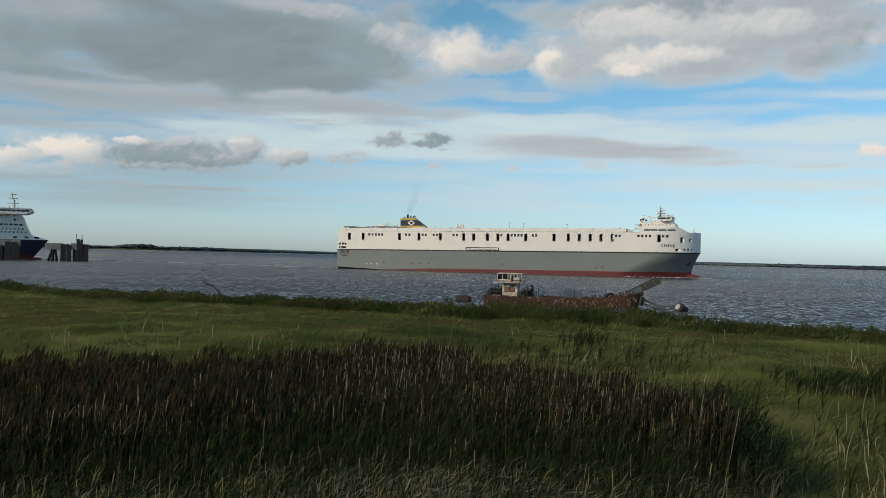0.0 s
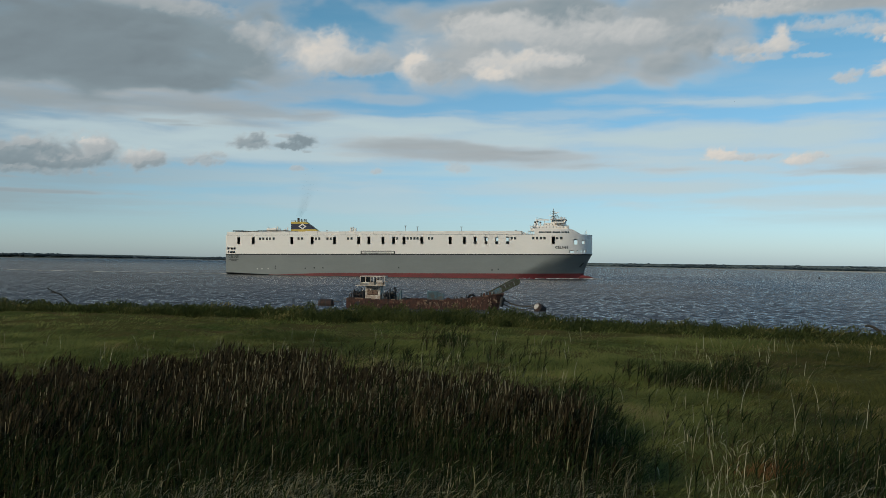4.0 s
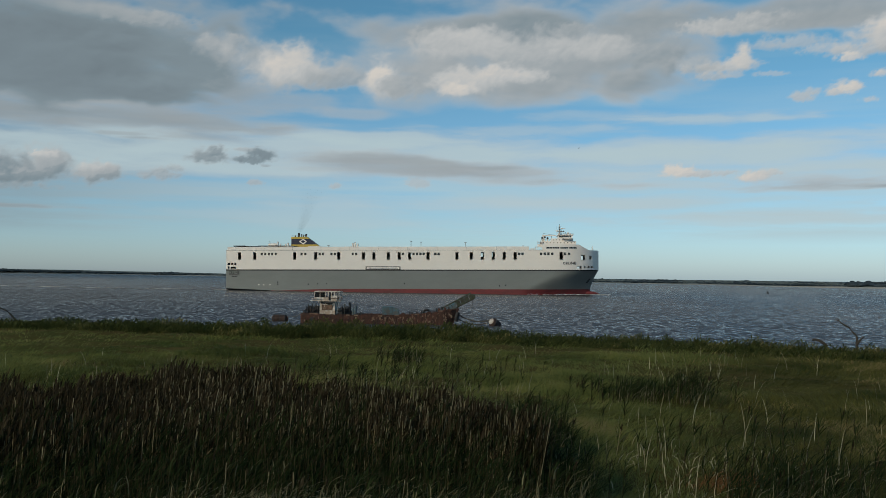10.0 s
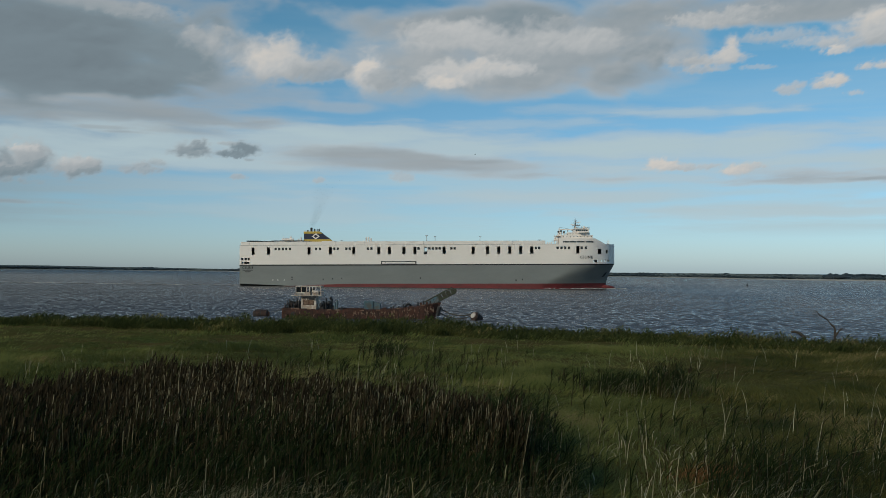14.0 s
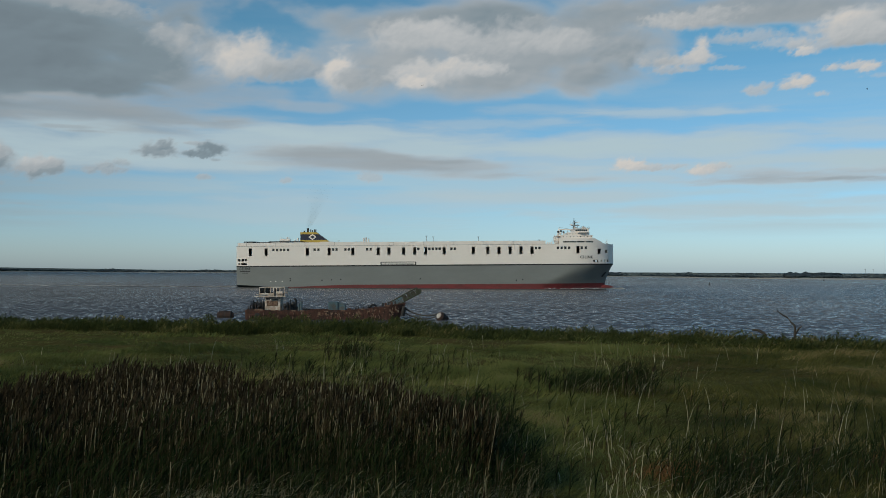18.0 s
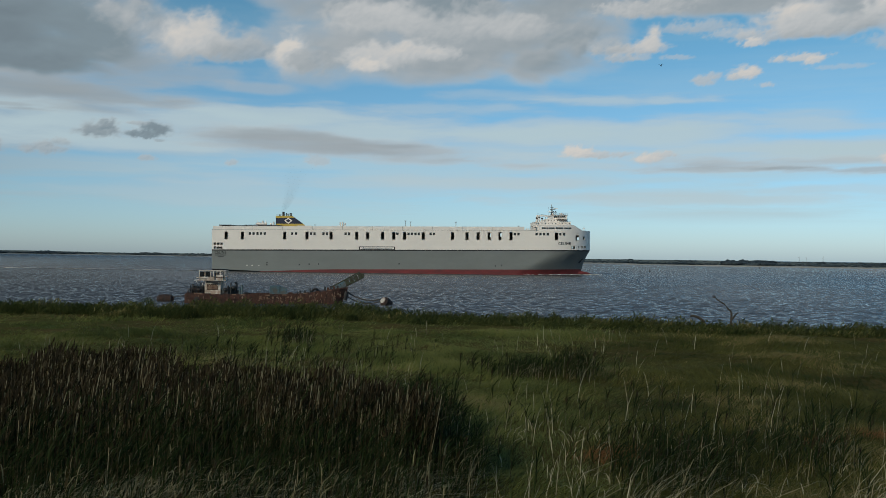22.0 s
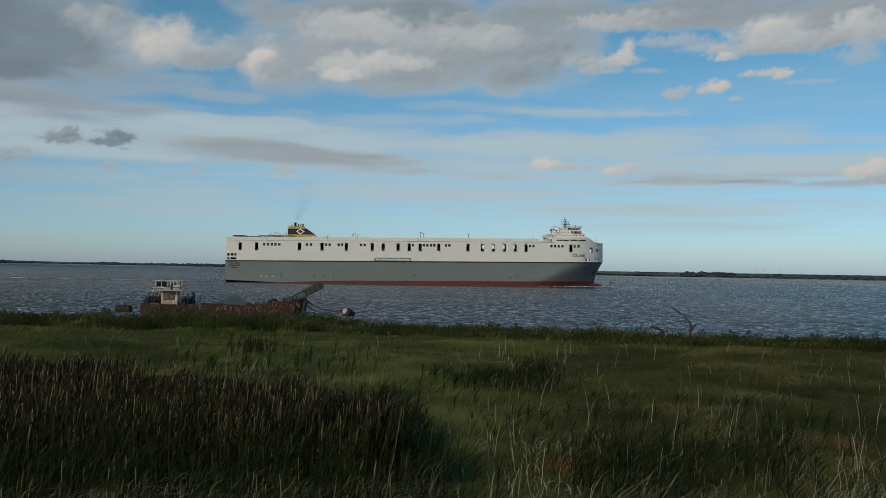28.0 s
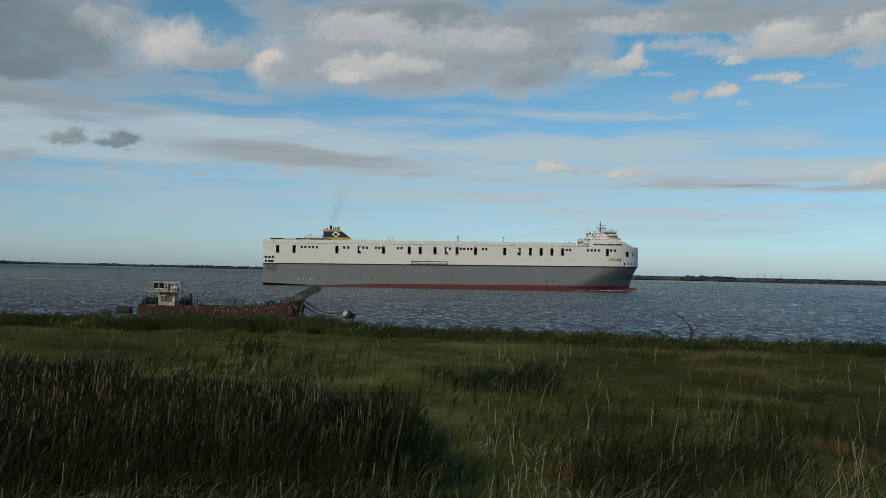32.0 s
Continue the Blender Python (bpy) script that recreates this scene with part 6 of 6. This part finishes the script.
def build_grass():
    rng = np.random.default_rng(11)
    made, rank = [], []
    # near sward, in tufts that share a lean
    for n, r0, r1, w0, w1, tuft in ((190000, 14.5, 34, 0.010, 0.022, 9), (170000, 32, 58, 0.014, 0.030, 10), (120000, 55, 122, 0.030, 0.060, 8)):
        m = n // tuft
        tx, ty = scatter(rng, m, -34, 54, r0, r1, 0.75)
        cl = clump_field(tx, ty)
        keep = rng.uniform(0, 1, m) < 0.55 + 0.45 * cl
        tx, ty, cl = tx[keep], ty[keep], cl[keep]
        m = len(tx)
        x = np.repeat(tx, tuft) + rng.normal(0, 0.10 + 0.002 * r1, m * tuft)
        y = np.repeat(ty, tuft) + rng.normal(0, 0.10 + 0.002 * r1, m * tuft)
        c = np.repeat(cl, tuft)
        ok = np.hypot(x, y) < edge_r(np.degrees(np.arctan2(x, y))) - 0.3
        x, y, c = x[ok], y[ok], c[ok]
        k = len(x)
        ln = rng.uniform(0.14, 0.30, k) + 0.42 * c * c * rng.uniform(0.2, 1, k)
        right = np.degrees(np.arctan2(x, y)) > 23 + 9 * fbm(x * 0.12 + 20, y * 0.12 + 20, 44, 3) + 4 * rng.uniform(-1, 1, k)
        for m, into in ((~right, made), (right, rank)):
            q = int(m.sum())
            into.append(blades(q, rng, x[m], y[m], ln[m], rng.uniform(w0, w1, q), 1.7 - 0.8 * c[m], 1.0, wind=1.3, fine=r1 < 40, swirl=1.3))
    ob = fast_mesh("marsh_grass", *join(made), M_GRASS)
    tagged(ob, "rough wind-combed green marsh grass with dry stalks", "grass", kind="stuff")
    ob = fast_mesh("rank_grass", *join(rank), M_RANKGRASS)
    tagged(ob, "darker rank green grass lying in wind-blown swirls", "grass", kind="stuff")
    # bank top
    n = 110000
    az = rng.uniform(-34, 54, n)
    r = edge_r(az) + 1.5 - np.interp(az, (-20, 4, 18), (7.5, 7.5, 7.5)) * rng.uniform(0, 1, n) ** 1.4 + 1.5 * (value_noise(az * 1.3 + 80, az * 0, 9) - 0.5)
    x, y = r * np.sin(np.radians(az)), r * np.cos(np.radians(az))
    tall = 0.50 + np.interp(az, (17, 25), (0, 0.26)) + 0.54 * np.exp(-((az - 6.5) / 7.5) ** 4) + np.interp(az, (-10, 0, 16, 24), (0.75, 0.75, 0.75, 0.68)) * value_noise(az * 2.2 + 400, r * 0.3, 14)
    inland = edge_r(az) + 1.5 - r
    tall = tall * (1 - np.interp(az, (14, 22), (0.25, 0.72)) * np.clip(inland / 5.0, 0, 1))
    tall = tall * (0.55 + 0.85 * fbm(az * 1.9 + 33, r * 0.4, 55, 3))
    up = rng.uniform(0, 1, n) ** 0.8
    herb = rng.uniform(0, 1, n) < np.interp(az, (6, 18), (0.72, 0.34))
    root = ground_z(x, y) - 0.03 + np.where(herb, 0.80 * tall * up, 0)
    made = []
    for m, lean, wide in ((herb, 1.1, (0.035, 0.085)), (~herb, 0.45, (0.018, 0.040))):
        q = int(m.sum())
        ln = (rng.uniform(0.18, 0.40, q) if wide[1] > 0.05 else tall[m] * rng.uniform(0.6, 1.15, q))
        made.append(blades(q, rng, x[m], y[m], ln, rng.uniform(*wide, q), lean, 0.7, root=root[m], fine=False, swirl=0.6))
    ob = fast_mesh("bank_grass", *join(made), M_BANKGRASS)
    tagged(ob, "taller dark green grass and leafy herbs along the river bank", "grass", kind="stuff")
    # pale dry stalks standing out of the sward
    n = 620
    az = rng.uniform(-30, 54, n)
    r = 15.5 + 40 * rng.uniform(0, 1, n) ** 1.6
    x, y = r * np.sin(np.radians(az)), r * np.cos(np.radians(az))
    ob = fast_mesh("dry_stalks", *blades(n, rng, x, y, rng.uniform(0.45, 1.25, n), 0.00042 * r + 0.003, 0.42, 0.25, wind=0.1), M_STRAW)
    made = []
    for k, r0, r1, l0, l1, wide, lean, bend in ((120, 15.5, 33, 0.7, 1.6, 0.0007, 0.30, 0.2), (520, 15.3, 27, 0.3, 0.62, 0.0012, 1.0, 1.25)):
        az = rng.uniform(22, 53, k)
        # they stand in loose groups
        az = az + 1.1 * np.round(rng.normal(0, 1, k)) * 0.4
        r = r0 + (r1 - r0) * rng.uniform(0, 1, k) ** 1.3
        keep = value_noise(az * 0.5 + 30, r * 0.45, 17) > 0.36
        az, r = az[keep], r[keep]
        k = len(r)
        made.append(blades(k, rng, r * np.sin(np.radians(az)), r * np.cos(np.radians(az)), rng.uniform(l0, l1, k), wide * r, lean, bend, wind=0.3))
    more = fast_mesh("bent_stalks", *join(made), M_STRAW)
    tagged(more, "tall pale stalks and bent dry blades over the grass", "grass stalks", kind="stuff")
    tagged(ob, "pale dry stalks standing out of the grass", "grass stalks", kind="stuff")


def reed_patch(rng, x, y, h, plumes=1.0, leafy=5, green=0.0):
    """Reeds rooted at x, y: stem, hanging leaves and a feathered head each."""
    n = len(x)
    z = ground_z(x, y) - 0.05
    lean = rng.uniform(-0.05, 0.16, n)
    tilt = rng.uniform(-0.05, 0.05, n)
    wd = 0.010 + 0.0004 * np.hypot(x, y)
    # stem
    P0 = np.stack([x, y, z], -1)
    P1 = P0 + np.stack([lean * h, tilt * h, h], -1)
    W = np.stack([wd / 2, np.zeros(n), np.zeros(n)], -1)
    V = np.stack([P0 - W, P0 + W, P1 + W * 0.7, P1 - W * 0.7], 1).reshape(-1, 3)
    F = ((np.arange(n) * 4)[:, None, None] + np.array([[0, 1, 2], [0, 2, 3]])[None]).reshape(-1, 3)
    has = np.where(rng.uniform(0, 1, n) < plumes)[0]
    bare = np.ones(n, bool)
    bare[has] = False
    F = F.reshape(n, 2, 3)
    stems = (V, F[~bare].reshape(-1, 3))
    V2 = V.reshape(n, 4, 3).copy()
    V2[:, 2:] += np.array([0.02, 0, 0.02]) + 0.16 * rng.uniform(-1.2, 1.5, (n, 1, 1)) * np.array([0.15, 0, 1.0])
    dry = (V2.reshape(-1, 3), F[bare].reshape(-1, 3))
    # leaves
    k = np.repeat(np.arange(n), leafy)
    s = rng.uniform(0.22, 0.98, len(k))
    root = P0[k] + (P1 - P0)[k] * s[:, None]
    leaves = blades(len(k), rng, root[:, 0], root[:, 1], rng.uniform(0.28, 0.55, len(k)) * (1.35 if leafy > 8 else 1.0), rng.uniform(0.014, 0.028, len(k)), 1.0 if leafy > 8 else 0.75, 0.9, wind=0.7, root=root[:, 2], fine=leafy > 5)
    # heads: overlapping drooping tufts on one side
    if green:
        has = has[:int(len(has) * green)]
    q = np.repeat(has, 4)
    up = rng.uniform(-0.04, 0.12, len(q))
    hx = P1[q] + np.stack([0.4 * up + rng.normal(0, 0.010, len(q)), rng.normal(0, 0.010, len(q)), up - 0.10], -1)
    heads = blades(len(q), rng, hx[:, 0], hx[:, 1], rng.uniform(0.16, 0.27, len(q)), rng.uniform(0.018, 0.036, len(q)), 0.20, 0.25, wind=1.3, root=hx[:, 2], fine=False)
    return stems, dry, leaves, heads


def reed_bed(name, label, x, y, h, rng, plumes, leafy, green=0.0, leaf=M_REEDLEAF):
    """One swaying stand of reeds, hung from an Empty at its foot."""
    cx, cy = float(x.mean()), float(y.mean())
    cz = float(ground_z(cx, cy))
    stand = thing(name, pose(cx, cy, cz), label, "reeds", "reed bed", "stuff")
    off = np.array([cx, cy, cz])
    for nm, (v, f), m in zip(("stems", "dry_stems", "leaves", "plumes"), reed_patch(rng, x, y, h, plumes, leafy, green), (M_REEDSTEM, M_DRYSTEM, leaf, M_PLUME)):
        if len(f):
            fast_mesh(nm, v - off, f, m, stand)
    SWAY.append((stand, cx, cy, cz))


SWAY = []
REED_AZ = (-36, -26, -20, -13.3, -8, -3, 1, 4.3, 11.4, 15, 17.5, 19.5)
REED_R = (29, 28.0, 26.2, 25.4, 28.0, 30.5, 29, 26, 23.5, 21.5, 18.5, 14.2)


def build_reeds():
    rng = np.random.default_rng(21)
    n = 16000
    az = rng.uniform(-36, 19.5, n)
    r1 = np.interp(az, REED_AZ, REED_R) + 2.2 * (value_noise(az * 0.9 + 60, az * 0, 4) - 0.5)
    r0 = np.interp(az, (-26, -4), (17.2, 18.8))
    r = r0 + (r1 - r0) * rng.uniform(0, 1, n) ** 0.75
    ok = (r1 > 18.7) & (rng.uniform(0, 1, n) < np.interp(az, (7, 19), (1.0, 0.35)))
    az, r, r1 = az[ok], r[ok], r1[ok]
    h = (1.75 + 0.35 * (value_noise(az * 0.7 + 10, r * 0.3, 2) - 0.5)) * rng.uniform(0.70, 1.12, len(az))
    sect = np.floor((az + 36) / 3.7).astype(int) * 2 + (r > 23.5)
    x, y = r * np.sin(np.radians(az)), r * np.cos(np.radians(az))
    for s in sorted(set(sect)):
        m = sect == s
        if m.sum() > 20:
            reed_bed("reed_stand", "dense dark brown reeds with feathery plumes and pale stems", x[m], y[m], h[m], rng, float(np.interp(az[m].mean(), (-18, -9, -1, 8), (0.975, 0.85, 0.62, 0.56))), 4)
    # green leafy front of the bed
    n = 5600
    az = rng.uniform(-36, 18.5, n)
    keep = rng.uniform(0, 1, n) < np.interp(az, (-20, -8, 9, 18.5), (0.85, 1.0, 1.0, 0.2))
    az = az[keep]
    n = len(az)
    r = rng.uniform(14.3, 20.4, n)
    x, y = r * np.sin(np.radians(az)), r * np.cos(np.radians(az))
    sect = np.floor((az + 36) / 9.6).astype(int)
    for s in sorted(set(sect)):
        m = sect == s
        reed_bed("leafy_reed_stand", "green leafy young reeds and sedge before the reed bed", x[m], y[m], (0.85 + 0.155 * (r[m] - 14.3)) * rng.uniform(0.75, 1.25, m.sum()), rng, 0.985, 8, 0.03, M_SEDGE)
    # small stands in the grass
    for a, rr, wa, wr, k, hh in ((23.4, 37.0, 3.4, 1.8, 100, 0.80), (26.4, 36.2, 2.0, 1.5, 90, 1.05), (16.5, 24.0, 2.2, 2.4, 260, 1.25), (9.0, 48, 1.6, 1.6, 60, 1.0), (32.5, 20.5, 3.6, 3.0, 150, 0.95), (40, 24, 3.4, 2.4, 60, 0.9), (51, 24, 3, 3, 110, 1.0), (19.0, 19.5, 2.0, 2.6, 90, 1.0), (36, 24, 16, 9.0, 150, 0.9), (10, 40, 9, 7, 120, 0.8)):
        az = rng.normal(a, wa * 0.5, k)
        r = rng.normal(rr, wr * 0.5, k)
        reed_bed("reed_clump", "small clump of green and brown reeds in the grass", r * np.sin(np.radians(az)), r * np.cos(np.radians(az)), hh * rng.uniform(0.5, 1.1, k), rng, 0.93, 9, 0.25, M_SEDGE)


def straw_tuft(rng, a, r, spread, k, length, material, label):
    az = rng.normal(a, spread, k)
    rr = rng.normal(r, spread * 0.35, k)
    x, y = rr * np.sin(np.radians(az)), rr * np.cos(np.radians(az))
    ob = fast_mesh("dry_grass_tuft", *blades(k, rng, x, y, length * rng.uniform(0.5, 1.1, k), rng.uniform(0.012, 0.024, k), 0.85, 0.85, wind=1.3), material)
    tagged(ob, label, "grass tuft", "dry tufts", "stuff")


def build_tufts():
    rng = np.random.default_rng(31)
    pale = "pale bleached grass arching in the wind"
    rust = "rusty orange dead grass lying in the sward"
    for a, r, s, k in ((-23, 15.6, 1.2, 20), (-8, 15.5, 1.6, 170), (-2, 15.4, 1.7, 230), (4, 15.6, 1.6, 120), (10, 15.8, 1.4, 90), (-14, 15.7, 1.6, 40), (14, 15.6, 1.2, 60), (32, 16.8, 2, 36), (44, 18, 2, 34), (49, 18.5, 1.5, 40)):
        straw_tuft(rng, a, r, s, int(k * 1.5), 1.4 + (0.35 if abs(a + 4) < 5 else 0), M_STRAW, pale)
    for a in range(-22, 13, 2):
        straw_tuft(rng, a + rng.uniform(-0.7, 0.7), rng.uniform(15.3, 16.6), 1.3, int(150 * min(1.0, (a + 32) / 20)), 1.45, M_PALESEDGE, "pale green sedge blades arching before the reeds")
    for a, r, s, k in ((30.2, 22.8, 0.7, 420), (28.6, 22.3, 0.9, 260), (16.4, 29.0, 0.8, 300), (44.5, 27.0, 0.9, 240), (41.2, 25.5, 0.6, 160)):
        straw_tuft(rng, a, r, s, k, 0.42, M_ORANGE, rust)


build_grass()
build_reeds()
build_tufts()


# ---- motions ----
BARGE_SURGE = ((0, 0.15), (9, 0.15), (17, 0.0), (21, -0.32), (23, -0.48), (25.5, -0.74), (28, -1.02), (30, -1.25), (32, -1.66))


def motions():
    for ob, f in ((ship, ship_pose), (wake, wake_pose), (bow_wave, wake_pose), (smoke, ship_pose)):
        walk(ob, [(t, f(t)) for t in range(0, 33, 2)])
    # the passing ship draws the moored barge a little astern
    walk(barge, [(t, BARGE @ pose(s, 0, 0.03 * math.sin(t), 0.15 * math.sin(0.9 * t), 0, 0)) for t, s in BARGE_SURGE])
    # waves run with the wind
    walk(water, [(t, pose(0.9 * t, -0.35 * t, 0)) for t in (0, 16, 32)])
    for i, (stand, x, y, z) in enumerate(SWAY):
        rows = [(k * 0.8, pose(x, y, z, 0.25 * math.sin(1.7 * k + i * 1.1), 0.45 + 0.75 * math.sin(2.1 * k + x * 0.25 + i * 0.4), 0)) for k in range(41)]
        walk(stand, rows)
    walk(clouds, [(t, pose(SHEET_DRIFT[0] * t / 32, SHEET_DRIFT[1] * t / 32, EYE[2] + SHEET)) for t in (0, 16, 32)])
    # gulls: bearing, height, distance along the way
    ways = (
        ((0, 60, 11, 420), (16.5, 45, 10.6, 220), (19, 37.1, 10.5, 170), (21, 34.4, 11.6, 140), (22, 31.8, 11.7, 120), (23, 28.9, 12.9, 100), (24, 25.3, 15.3, 85), (26, 12, 24, 60), (32, -45, 40, 120)),
        ((0, 30, 9.5, 420), (10, 20, 8, 300), (13, 16.1, 6.6, 260), (17, 12.6, 10.8, 210), (19, 14.6, 12.2, 190), (23, 20, 18, 150), (32, 60, 30, 200)),
        ((0, -60, 12, 300), (12, -50, 12, 300), (20, 75, 12, 400), (32, 110, 14, 300)),
    )
    for (g, wings), way in zip(gulls, ways):
        pts = [(t, Vector((*az_xy(a, 1.6 * r * math.cos(radians(e))), EYE[2] + 1.6 * r * math.sin(radians(e))))) for t, a, e, r in way]
        rows, last = [], None
        for k, (t, p) in enumerate(pts):
            d = pts[min(k + 1, len(pts) - 1)][1] - pts[max(k - 1, 0)][1]
            yaw = math.degrees(math.atan2(d.y, d.x))
            if last is not None:
                while yaw - last > 180:
                    yaw -= 360
                while yaw - last < -180:
                    yaw += 360
                yaw = max(last - 80, min(last + 80, yaw))
            last = yaw
            rows.append((t, pose(p.x, p.y, p.z, 0, 0, yaw)))
        walk(g, rows)
        for w, s in wings:
            walk(w, [(k * 0.25, pose(0, 0, 0, s * (8 + 24 * math.sin(k * 1.6)), 0, 0)) for k in range(129)])


motions()
